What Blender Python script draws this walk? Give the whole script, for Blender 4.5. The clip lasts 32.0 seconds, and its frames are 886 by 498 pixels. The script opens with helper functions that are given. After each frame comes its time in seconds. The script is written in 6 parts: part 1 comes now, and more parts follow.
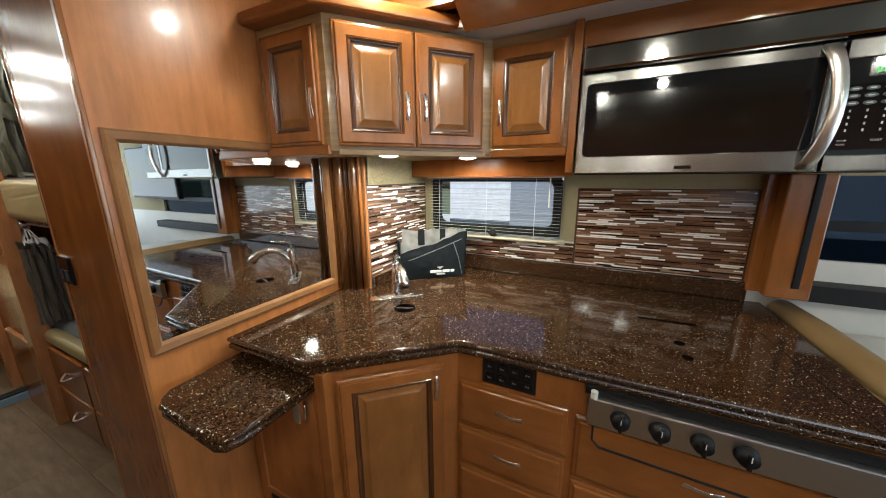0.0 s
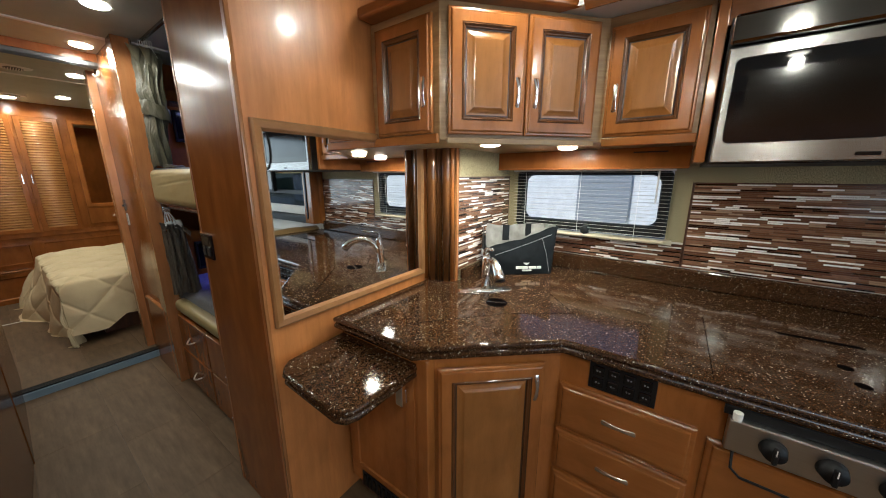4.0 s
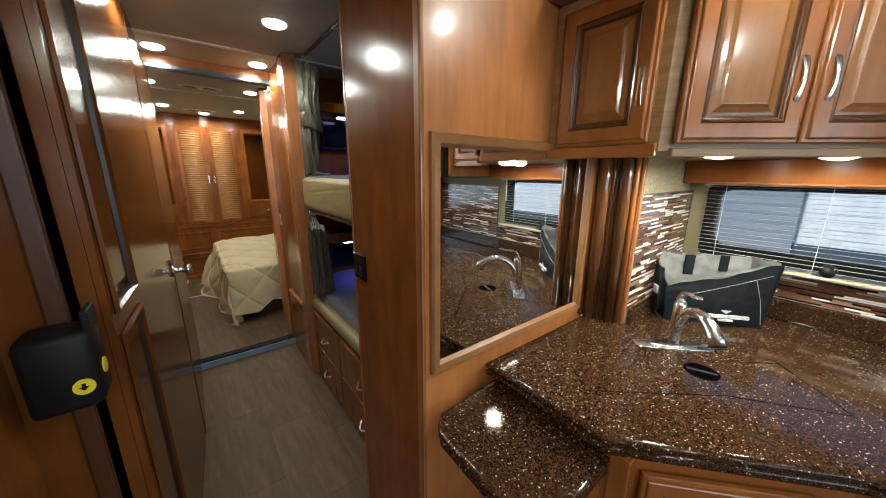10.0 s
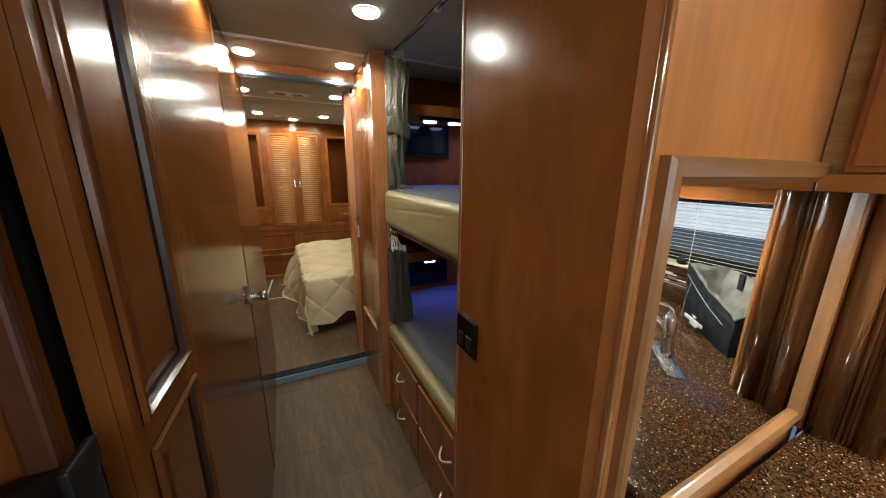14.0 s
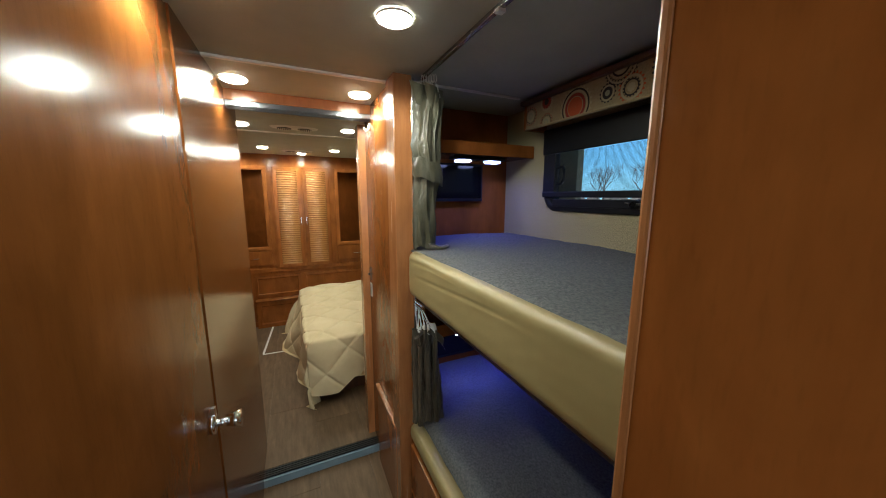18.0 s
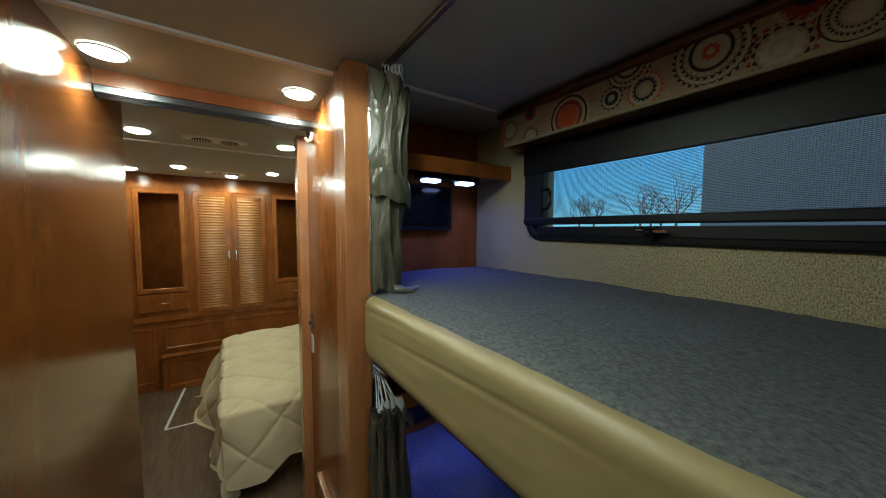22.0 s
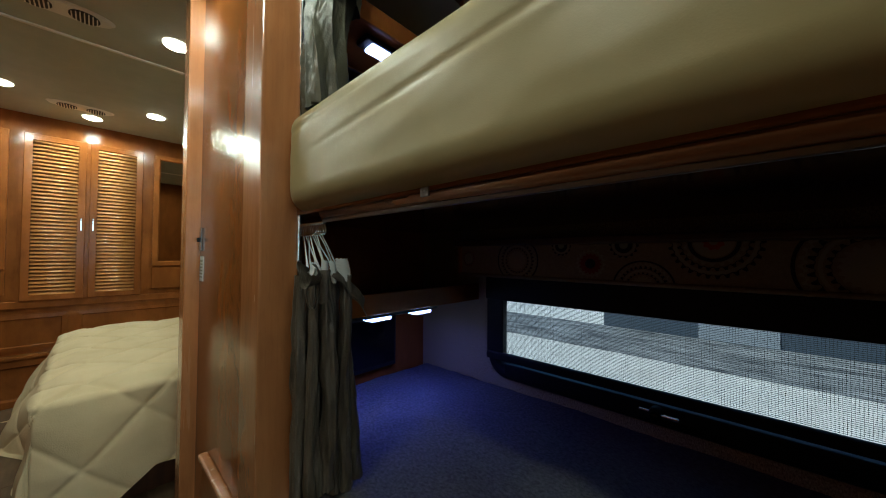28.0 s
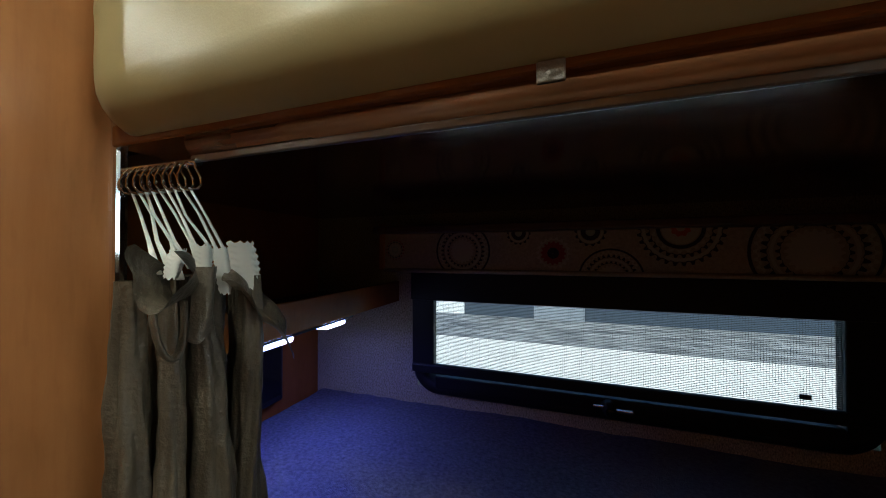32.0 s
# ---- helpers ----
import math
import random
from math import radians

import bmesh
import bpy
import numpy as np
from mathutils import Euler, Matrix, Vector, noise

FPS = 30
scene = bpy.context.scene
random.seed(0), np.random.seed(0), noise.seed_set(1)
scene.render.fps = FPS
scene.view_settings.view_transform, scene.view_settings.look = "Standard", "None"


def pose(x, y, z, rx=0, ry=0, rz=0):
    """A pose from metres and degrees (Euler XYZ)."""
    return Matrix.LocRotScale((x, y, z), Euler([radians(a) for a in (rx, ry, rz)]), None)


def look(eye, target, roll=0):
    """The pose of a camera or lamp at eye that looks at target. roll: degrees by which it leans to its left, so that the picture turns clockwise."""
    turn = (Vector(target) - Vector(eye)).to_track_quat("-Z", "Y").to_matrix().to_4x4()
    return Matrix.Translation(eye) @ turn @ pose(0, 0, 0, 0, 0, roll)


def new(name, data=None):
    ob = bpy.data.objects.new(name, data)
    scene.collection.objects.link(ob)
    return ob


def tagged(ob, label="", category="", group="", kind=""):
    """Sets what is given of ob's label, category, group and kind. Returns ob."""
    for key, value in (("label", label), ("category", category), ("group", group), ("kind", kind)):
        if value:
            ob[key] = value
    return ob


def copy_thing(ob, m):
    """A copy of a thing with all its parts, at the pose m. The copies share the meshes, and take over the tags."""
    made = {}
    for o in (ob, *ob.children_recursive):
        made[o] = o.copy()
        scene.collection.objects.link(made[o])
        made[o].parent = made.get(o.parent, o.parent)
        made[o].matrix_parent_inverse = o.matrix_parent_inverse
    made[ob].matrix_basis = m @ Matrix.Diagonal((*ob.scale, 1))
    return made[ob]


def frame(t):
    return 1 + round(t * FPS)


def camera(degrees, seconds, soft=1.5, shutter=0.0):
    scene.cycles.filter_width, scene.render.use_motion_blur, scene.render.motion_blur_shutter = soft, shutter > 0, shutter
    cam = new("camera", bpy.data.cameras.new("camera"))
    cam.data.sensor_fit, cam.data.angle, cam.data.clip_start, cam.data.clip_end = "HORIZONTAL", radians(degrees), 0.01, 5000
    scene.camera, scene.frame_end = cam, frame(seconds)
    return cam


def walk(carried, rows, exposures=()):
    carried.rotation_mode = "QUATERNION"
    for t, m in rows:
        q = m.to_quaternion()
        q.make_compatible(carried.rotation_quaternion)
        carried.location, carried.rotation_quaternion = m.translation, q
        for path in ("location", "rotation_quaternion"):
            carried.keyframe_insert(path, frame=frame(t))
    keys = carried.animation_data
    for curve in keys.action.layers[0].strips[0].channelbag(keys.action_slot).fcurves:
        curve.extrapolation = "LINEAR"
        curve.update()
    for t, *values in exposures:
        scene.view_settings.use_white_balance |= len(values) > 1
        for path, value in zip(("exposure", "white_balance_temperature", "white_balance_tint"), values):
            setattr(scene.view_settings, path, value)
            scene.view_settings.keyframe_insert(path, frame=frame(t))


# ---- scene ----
cam = camera(108.2, 32.0, soft=1.0)
PATH = [
    (0.0, -0.388, -1.225, 1.452, -63.90, -12.80, -0.47),
    (0.5, -0.398, -1.205, 1.448, -62.88, -13.09, -0.35),
    (1.0, -0.407, -1.187, 1.445, -61.72, -13.22, -0.28),
    (1.5, -0.417, -1.169, 1.441, -60.49, -13.22, -0.21),
    (2.0, -0.426, -1.150, 1.437, -59.20, -13.17, -0.17),
    (2.5, -0.434, -1.130, 1.433, -57.88, -13.20, -0.17),
    (3.0, -0.442, -1.107, 1.429, -56.58, -13.25, -0.14),
    (3.5, -0.449, -1.083, 1.425, -55.30, -13.25, -0.07),
    (5.5, -0.493, -0.993, 1.405, -50.68, -12.31, -0.11),
    (6.0, -0.500, -0.974, 1.419, -49.35, -12.72, -0.04),
    (6.5, -0.504, -0.952, 1.431, -48.00, -13.01, -0.03),
    (7.0, -0.506, -0.923, 1.441, -46.63, -13.19, 0.00),
    (7.5, -0.505, -0.890, 1.448, -45.28, -13.29, 0.06),
    (8.0, -0.500, -0.853, 1.455, -43.87, -13.39, 0.11),
    (8.5, -0.491, -0.814, 1.461, -42.42, -13.44, 0.16),
    (9.0, -0.482, -0.774, 1.468, -40.97, -13.43, 0.21),
    (9.5, -0.472, -0.731, 1.476, -39.43, -13.42, 0.26),
    (10.0, -0.462, -0.685, 1.488, -37.83, -13.45, 0.30),
    (10.5, -0.456, -0.633, 1.503, -36.27, -13.48, 0.35),
    (11.0, -0.454, -0.582, 1.520, -34.77, -13.48, 0.41),
    (11.5, -0.452, -0.533, 1.534, -33.30, -13.50, 0.48),
    (12.0, -0.447, -0.484, 1.544, -31.85, -13.54, 0.53),
    (12.5, -0.436, -0.430, 1.550, -30.39, -13.60, 0.56),
    (13.0, -0.423, -0.372, 1.557, -28.96, -13.69, 0.51),
    (13.5, -0.411, -0.313, 1.563, -27.61, -13.74, 0.48),
    (14.0, -0.400, -0.252, 1.565, -26.24, -13.70, 0.49),
    (14.5, -0.386, -0.190, 1.567, -24.67, -13.66, 0.46),
    (16.5, -0.363, 0.078, 1.645, -22.48, -11.18, 0.09),
    (17.0, -0.354, 0.135, 1.662, -23.01, -10.58, 0.15),
    (17.5, -0.339, 0.193, 1.675, -23.79, -9.93, 0.18),
    (18.0, -0.321, 0.253, 1.688, -24.77, -9.28, 0.15),
    (18.5, -0.302, 0.314, 1.703, -25.81, -8.64, 0.06),
    (19.0, -0.284, 0.368, 1.717, -26.88, -7.98, -0.00),
    (19.5, -0.267, 0.414, 1.727, -27.97, -7.25, 0.02),
    (20.0, -0.253, 0.456, 1.733, -29.07, -6.48, 0.05),
    (20.5, -0.244, 0.496, 1.732, -30.16, -5.71, 0.05),
    (21.0, -0.238, 0.534, 1.720, -31.26, -4.91, 0.09),
    (21.5, -0.233, 0.567, 1.696, -32.39, -4.19, 0.15),
    (22.0, -0.225, 0.596, 1.666, -33.48, -3.60, 0.19),
    (22.5, -0.217, 0.621, 1.633, -34.48, -3.08, 0.17),
    (23.0, -0.212, 0.640, 1.600, -35.46, -2.56, 0.12),
    (23.5, -0.208, 0.657, 1.567, -36.48, -2.03, 0.06),
    (24.0, -0.203, 0.677, 1.532, -37.43, -1.57, 0.04),
    (24.5, -0.196, 0.701, 1.492, -38.29, -1.13, 0.06),
    (25.0, -0.192, 0.725, 1.450, -39.18, -0.72, 0.10),
    (25.5, -0.190, 0.747, 1.410, -40.04, -0.52, 0.10),
    (27.5, -0.169, 0.831, 1.178, -45.33, 1.24, 0.46),
    (28.0, -0.153, 0.867, 1.153, -47.11, 1.23, 0.41),
    (28.5, -0.139, 0.905, 1.132, -49.18, 1.22, 0.36),
    (29.0, -0.125, 0.946, 1.116, -51.51, 1.17, 0.30),
    (29.5, -0.107, 0.992, 1.106, -54.07, 1.06, 0.24),
    (30.0, -0.088, 1.039, 1.099, -56.94, 0.98, 0.17),
    (30.5, -0.072, 1.082, 1.096, -60.12, 0.99, 0.09),
    (31.0, -0.059, 1.122, 1.099, -63.71, 0.98, 0.04),
    (31.5, -0.050, 1.157, 1.112, -67.57, 0.84, -0.00),
    (32.0, -0.047, 1.180, 1.135, -71.26, 0.69, -0.06),
]
EXPO = [(0, 0.0, 6350, 8), (9, -0.04, 6050, 6), (13, 0.02, 6350, 8), (17, 0.34, 6300, 6), (19, 0.02, 5900, -6), (21, -0.22, 5750, -10), (23, -0.42, 5750, -10), (25.5, -0.48, 5750, -10), (28, -0.2, 5900, -8), (30, 0.08, 5900, -8), (32, 0.60, 6200, -4)]
walk(cam, [(t, pose(x, y, z, 90 + pitch, 0, yaw) @ pose(0, 0, 0, 0, 0, roll)) for t, x, y, z, yaw, pitch, roll in PATH], exposures=EXPO)

# ---- world, sun ----
SKY = bpy.data.worlds.new("sky")
scene.world = SKY
SKY.use_nodes = True
_bg = SKY.node_tree.nodes["Background"]
_sky = SKY.node_tree.nodes.new("ShaderNodeTexSky")
_sky.sky_type, _sky.sun_disc, _sky.sun_elevation, _sky.sun_rotation = "NISHITA", False, radians(44), radians(299)
SKY.node_tree.links.new(_sky.outputs[0], _bg.inputs[0])
_sky.dust_density, _sky.ozone_density, _sky.altitude = 0.2, 4.0, 500
_bg.inputs[1].default_value = 0.15
_sun = new("sun", bpy.data.lights.new("sun", "SUN"))
_sun.data.energy, _sun.data.angle, _sun.data.color = 4.5, radians(0.6), (1.0, 0.95, 0.88)
_sun.matrix_world = look((0, 0, 0), (0.62, -0.34, -0.70))

CEIL = 2.184


def downlight(x, y, z, watts, size=0.09, color=(1.0, 0.975, 0.83), spread=178):
    lamp = new("lamp_light", bpy.data.lights.new("lamp_light", "AREA"))
    lamp.data.shape, lamp.data.size, lamp.data.energy, lamp.data.color = "DISK", size, watts, color
    lamp.data.spread = radians(spread)
    lamp.matrix_world = look((x, y, z), (x, y, z - 1))
    return lamp


def ceiling_lamp(x, y, watts):
    """The light of a shallow domed lens: even over the half space under the ceiling."""
    lamp = new("ceiling_lamp_light", bpy.data.lights.new("ceiling_lamp_light", "SPOT"))
    lamp.data.energy, lamp.data.color, lamp.data.shadow_soft_size = watts, (1.0, 0.975, 0.83), 0.035
    lamp.data.spot_size, lamp.data.spot_blend = radians(178), 0.25
    lamp.matrix_world = look((x, y, CEIL - 0.055), (x, y, 0))
    return lamp


HALL_LAMPS = [(-0.03, 1.21), (-0.54, 1.18), (0.01, 1.96), (-0.52, 1.96)]
BED_LAMPS = [(0.09, 2.90), (-0.62, 2.94), (0.125, 4.08), (-0.575, 4.12), (-0.20, 4.47), (-0.94, 4.44)]
KITCHEN_LAMPS = [(0.53, -0.60), (0.42, -1.75), (-0.36, -1.45), (-0.90, -2.70), (-0.92, -1.57), (-1.29, -1.15)]
for _x, _y in HALL_LAMPS:
    ceiling_lamp(_x, _y, 10.0)
for _x, _y in BED_LAMPS:
    ceiling_lamp(_x, _y, 11.5)
for (_x, _y), _w in zip(KITCHEN_LAMPS, (12, 6, 13, 9, 16, 18)):
    ceiling_lamp(_x, _y, _w)
# daylight in the windscreen's opening
_screen = new("windscreen_daylight", bpy.data.lights.new("windscreen_daylight", "AREA"))
_screen.data.shape, _screen.data.size, _screen.data.size_y, _screen.data.energy, _screen.data.color = "RECTANGLE", 3.5, 1.10, 38, (0.78, 0.90, 1.0)
_screen.matrix_world = look((-0.2, -4.19, 1.42), (-0.2, 0, 1.42))
UNDER_LAMPS = [(0.77, -0.41), (1.13, -0.62)]
for _x, _y in UNDER_LAMPS:
    downlight(_x, _y, 1.524, 6.0, 0.07)
LEDS = [(0.514, 1.81, 1.885), (0.695, 1.81, 1.885), (0.461, 1.734, 0.955), (0.661, 1.734, 0.955)]
for _x, _y, _z in LEDS:
    downlight(_x, _y, _z - 0.020, 0.75 if _z > 1.5 else 0.45, 0.05, (0.13, 0.14, 1.0), 160)

# ---- materials ----
def mat(name, color, rough=0.5, metal=0.0, color2=None, scale=(8, 8, 8), detail=6, bump=0.0, bump_scale=60.0, coat=0.0, emit=0.0, spec=0.5):
    """A procedural surface: two colours mixed by stretched noise, fine grain and bump."""
    m = bpy.data.materials.new(name)
    m.use_nodes = True
    t = m.node_tree
    b = t.nodes["Principled BSDF"]
    b.inputs["Roughness"].default_value, b.inputs["Metallic"].default_value = rough, metal
    b.inputs["Coat Weight"].default_value = coat
    b.inputs["Coat Roughness"].default_value = 0.08
    b.inputs["Specular IOR Level"].default_value = spec
    b.inputs["Base Color"].default_value = (*color, 1)
    if emit:
        b.inputs["Emission Color"].default_value = (*color, 1)
        b.inputs["Emission Strength"].default_value = emit
    co = t.nodes.new("ShaderNodeTexCoord")
    if color2:
        mp = t.nodes.new("ShaderNodeMapping")
        mp.inputs["Scale"].default_value = scale
        t.links.new(co.outputs["Object"], mp.inputs[0])
        n = t.nodes.new("ShaderNodeTexNoise")
        n.inputs["Scale"].default_value, n.inputs["Detail"].default_value = 1.0, detail
        n.inputs["Roughness"].default_value = 0.6
        t.links.new(mp.outputs[0], n.inputs[0])
        r = t.nodes.new("ShaderNodeValToRGB")
        r.color_ramp.elements[0].position, r.color_ramp.elements[1].position = 0.3, 0.7
        r.color_ramp.elements[0].color, r.color_ramp.elements[1].color = (*color, 1), (*color2, 1)
        t.links.new(n.outputs[0], r.inputs[0])
        t.links.new(r.outputs[0], b.inputs["Base Color"])
        rr = t.nodes.new("ShaderNodeMapRange")
        rr.inputs["To Min"].default_value, rr.inputs["To Max"].default_value = max(rough - 0.025, 0.02), rough + 0.035
        t.links.new(n.outputs[0], rr.inputs[0])
        t.links.new(rr.outputs[0], b.inputs["Roughness"])
    if bump:
        n2 = t.nodes.new("ShaderNodeTexNoise")
        n2.inputs["Scale"].default_value, n2.inputs["Detail"].default_value = bump_scale, 4
        t.links.new(co.outputs["Object"], n2.inputs[0])
        bu = t.nodes.new("ShaderNodeBump")
        bu.inputs["Strength"].default_value, bu.inputs["Distance"].default_value = bump, 0.004
        t.links.new(n2.outputs[0], bu.inputs["Height"])
        t.links.new(bu.outputs[0], b.inputs["Normal"])
    return m


def wood(name, dark, light, stretch=(38, 38, 2.2), rough=0.32, coat=0.35):
    """Varnished wood: soft figure along the grain, mottled patches and short dark pores."""
    m = mat(name, dark, rough, 0, light, stretch, 8, 0.05, 90, coat)
    t = m.node_tree
    b = t.nodes["Principled BSDF"]
    ramp = [n for n in t.nodes if n.type == "VALTORGB"][0]
    co = [n for n in t.nodes if n.type == "TEX_COORD"][0]
    info = t.nodes.new("ShaderNodeObjectInfo")

    def field(scale, lo, hi, a, b2, detail=3.0, warp=0.0):
        mp = t.nodes.new("ShaderNodeMapping")
        mp.inputs["Scale"].default_value = scale
        t.links.new(co.outputs["Object"], mp.inputs[0])
        n = t.nodes.new("ShaderNodeTexNoise")
        n.inputs["Scale"].default_value, n.inputs["Detail"].default_value = 1.0, detail
        n.inputs["Distortion"].default_value = warp
        t.links.new(mp.outputs[0], n.inputs[0])
        r = t.nodes.new("ShaderNodeMapRange")
        r.inputs["From Min"].default_value, r.inputs["From Max"].default_value = lo, hi
        r.inputs["To Min"].default_value, r.inputs["To Max"].default_value = a, b2
        t.links.new(n.outputs[0], r.inputs[0])
        return r.outputs[0]

    def times(a, b2):
        n = t.nodes.new("ShaderNodeMath")
        n.operation = "MULTIPLY"
        t.links.new(a, n.inputs[0])
        t.links.new(b2, n.inputs[1])
        return n.outputs[0]

    mottle = field(tuple(max(s ** 0.5 * 1.6, 4.0) for s in stretch), 0.3, 0.7, 0.82, 1.16, 5.0, 0.9)
    pores = field(tuple(150.0 if s > 10 else 26.0 for s in stretch), 0.28, 0.46, 0.93, 1.0, 2.0)
    r3 = t.nodes.new("ShaderNodeMapRange")
    r3.inputs["To Min"].default_value, r3.inputs["To Max"].default_value = 0.9, 1.1
    t.links.new(info.outputs["Random"], r3.inputs[0])
    total = times(times(mottle, pores), r3.outputs[0])
    mix = t.nodes.new("ShaderNodeMix")
    mix.data_type, mix.blend_type = "RGBA", "MULTIPLY"
    mix.inputs["Factor"].default_value = 1
    t.links.new(ramp.outputs[0], mix.inputs["A"])
    t.links.new(total, mix.inputs["B"])
    t.links.new(mix.outputs["Result"], b.inputs["Base Color"])
    return m


CHERRY = wood("cherry_panel", (0.196, 0.062, 0.0145), (0.244, 0.082, 0.0195), stretch=(17, 17, 3), rough=0.18, coat=0.05)
CHERRY.node_tree.nodes["Principled BSDF"].inputs["Specular IOR Level"].default_value = 0.17
# Copy of the panel cherry with the left side's shade in its colour.
CHERRY_SHADED = wood("shaded_cherry", (0.120, 0.039, 0.0092), (0.150, 0.051, 0.0125), stretch=(17, 17, 3), rough=0.17, coat=0.05)
CHERRY_SHADED.node_tree.nodes["Principled BSDF"].inputs["Specular IOR Level"].default_value = 0.20
CHERRY_L = wood("cherry_light", (0.36, 0.128, 0.036), (0.49, 0.190, 0.058), stretch=(28, 28, 2.2), rough=0.34, coat=0.2)
CAB = wood("cabinet_wood", (0.255, 0.084, 0.019), (0.325, 0.116, 0.029), stretch=(15, 15, 2.6), rough=0.22, coat=0.35)
CAB_H = wood("cabinet_wood_flat", (0.255, 0.084, 0.019), (0.325, 0.116, 0.029), stretch=(3, 3, 18), rough=0.22, coat=0.35)
FIELDW = wood("cabinet_panel_wood", (0.225, 0.086, 0.021), (0.30, 0.122, 0.033), stretch=(13, 13, 2.4), rough=0.24, coat=0.3)
GLAZEW = wood("glazed_moulding_wood", (0.075, 0.027, 0.009), (0.12, 0.044, 0.014), stretch=(15, 15, 3), rough=0.22, coat=0.4)
TRIMW = wood("trim_wood", (0.31, 0.120, 0.042), (0.39, 0.162, 0.062), rough=0.26, coat=0.4)
BEADW = wood("bead_wood", (0.26, 0.10, 0.034), (0.33, 0.14, 0.05), stretch=(14, 14, 3), rough=0.14, coat=0.6)
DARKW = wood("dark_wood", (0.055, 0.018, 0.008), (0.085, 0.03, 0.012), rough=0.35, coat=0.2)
GLAZE = mat("dark_glaze", (0.030, 0.012, 0.006), 0.35)
OAK = wood("greyed_oak", (0.27, 0.15, 0.06), (0.40, 0.25, 0.11), stretch=(5, 5, 60), rough=0.4, coat=0.15)
CEILM = mat("ceiling_fabric", (0.40, 0.42, 0.36), 0.7, 0, (0.45, 0.47, 0.41), (6, 6, 6), 5, 0.15, 350)
PAPER = mat("woven_wallpaper", (0.15, 0.125, 0.058), 0.9, 0, (0.54, 0.47, 0.29), (330, 330, 170), 2, 0.5, 300)
PLASTER = mat("vinyl_wall", (0.62, 0.60, 0.55), 0.6, 0, (0.68, 0.66, 0.61), (5, 5, 5), 4, 0.05, 200)
STEEL = mat("brushed_steel", (0.30, 0.293, 0.282), 0.27, 1.0)


def brushed(m, amount):
    """Highlights drawn out across the brushing, which runs level."""
    t = m.node_tree
    b = t.nodes["Principled BSDF"]
    g = t.nodes.new("ShaderNodeTangent")
    g.direction_type, g.axis = "RADIAL", "Z"
    t.links.new(g.outputs[0], b.inputs["Tangent"])
    b.inputs["Anisotropic"].default_value, b.inputs["Anisotropic Rotation"].default_value = amount, 0.25
    return m


brushed(STEEL, 0.85)
CHROME = mat("chrome", (0.80, 0.80, 0.80), 0.09, 1.0)
NICKEL = mat("brushed_nickel", (0.70, 0.68, 0.64), 0.30, 1.0)
FLUTEW = wood("dark_fluted_wood", (0.095, 0.036, 0.011), (0.135, 0.053, 0.018), stretch=(14, 14, 2), rough=0.09, coat=0.6)
POLISHED = mat("polished_nickel", (0.86, 0.83, 0.78), 0.20, 1.0)
SATIN = mat("satin_nickel", (0.74, 0.735, 0.72), 0.20, 1.0, (0.82, 0.815, 0.80), (60, 60, 60), 3)
FRAMEW = wood("mirror_frame_wood", (0.215, 0.098, 0.036), (0.265, 0.125, 0.048), stretch=(14, 14, 14), rough=0.3, coat=0.3)
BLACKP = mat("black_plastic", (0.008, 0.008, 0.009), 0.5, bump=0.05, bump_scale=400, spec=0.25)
BLACKG = mat("black_glass", (0.006, 0.006, 0.007), 0.03, spec=0.4)
MIRROR = mat("mirror_silver", (0.86, 0.88, 0.87), 0.015, 1.0)
LEATHER = mat("tan_vinyl", (0.30, 0.240, 0.110), 0.40, 0, (0.345, 0.28, 0.135), (7, 7, 7), 5, 0.045, 500)
BLANKET = mat("blue_grey_fleece", (0.080, 0.086, 0.096), 0.98, 0, (0.195, 0.20, 0.205), (150, 110, 150), 8, 1.0, 420, spec=0.1)
CURTAIN_D = mat("grey_brown_satin", (0.044, 0.034, 0.024), 0.36, 0, (0.130, 0.106, 0.079), (70, 70, 10), 8, 0.5, 200)
CURTAIN = mat("grey_green_satin", (0.045, 0.042, 0.028), 0.30, 0, (0.105, 0.098, 0.068), (22, 22, 9), 8, 0.3, 160)
QUILT = mat("cream_quilt", (0.56, 0.45, 0.27), 0.85, 0, (0.63, 0.52, 0.33), (6, 6, 6), 5, 0.25, 220)
FLOORM = wood("floor_plank", (0.088, 0.054, 0.030), (0.165, 0.106, 0.061), stretch=(26, 3.5, 26), rough=0.55, coat=0.0)
FLOORM.node_tree.nodes["Principled BSDF"].inputs["Specular IOR Level"].default_value = 0.22
GROUT = mat("floor_joint", (0.075, 0.054, 0.038), 0.8)
LAMPM = mat("lamp_glow", (1.0, 0.93, 0.80), 0.4, emit=38)
# Mirror tint lowered to stand in for the dark room it reflects.
MIRROR_DIMMED = mat("dimmed_mirror", (0.52, 0.48, 0.45), 0.02, 1.0)
LEDM = mat("led_glow", (0.42, 0.47, 1.0), 0.4, emit=8)
WHITEP = mat("white_plastic", (0.72, 0.70, 0.66), 0.4)
BEIGEP = mat("beige_plastic", (0.55, 0.49, 0.36), 0.45)
SHADEB = mat("black_blind_cloth", (0.0045, 0.0045, 0.005), 0.5, bump=0.15, bump_scale=300, spec=0.3)
BLUESTEP = mat("blue_step_vinyl", (0.18, 0.26, 0.33), 0.5, 0, (0.22, 0.30, 0.37), (9, 9, 9))
WHITETAPE = mat("white_tape", (0.62, 0.62, 0.60), 0.6)


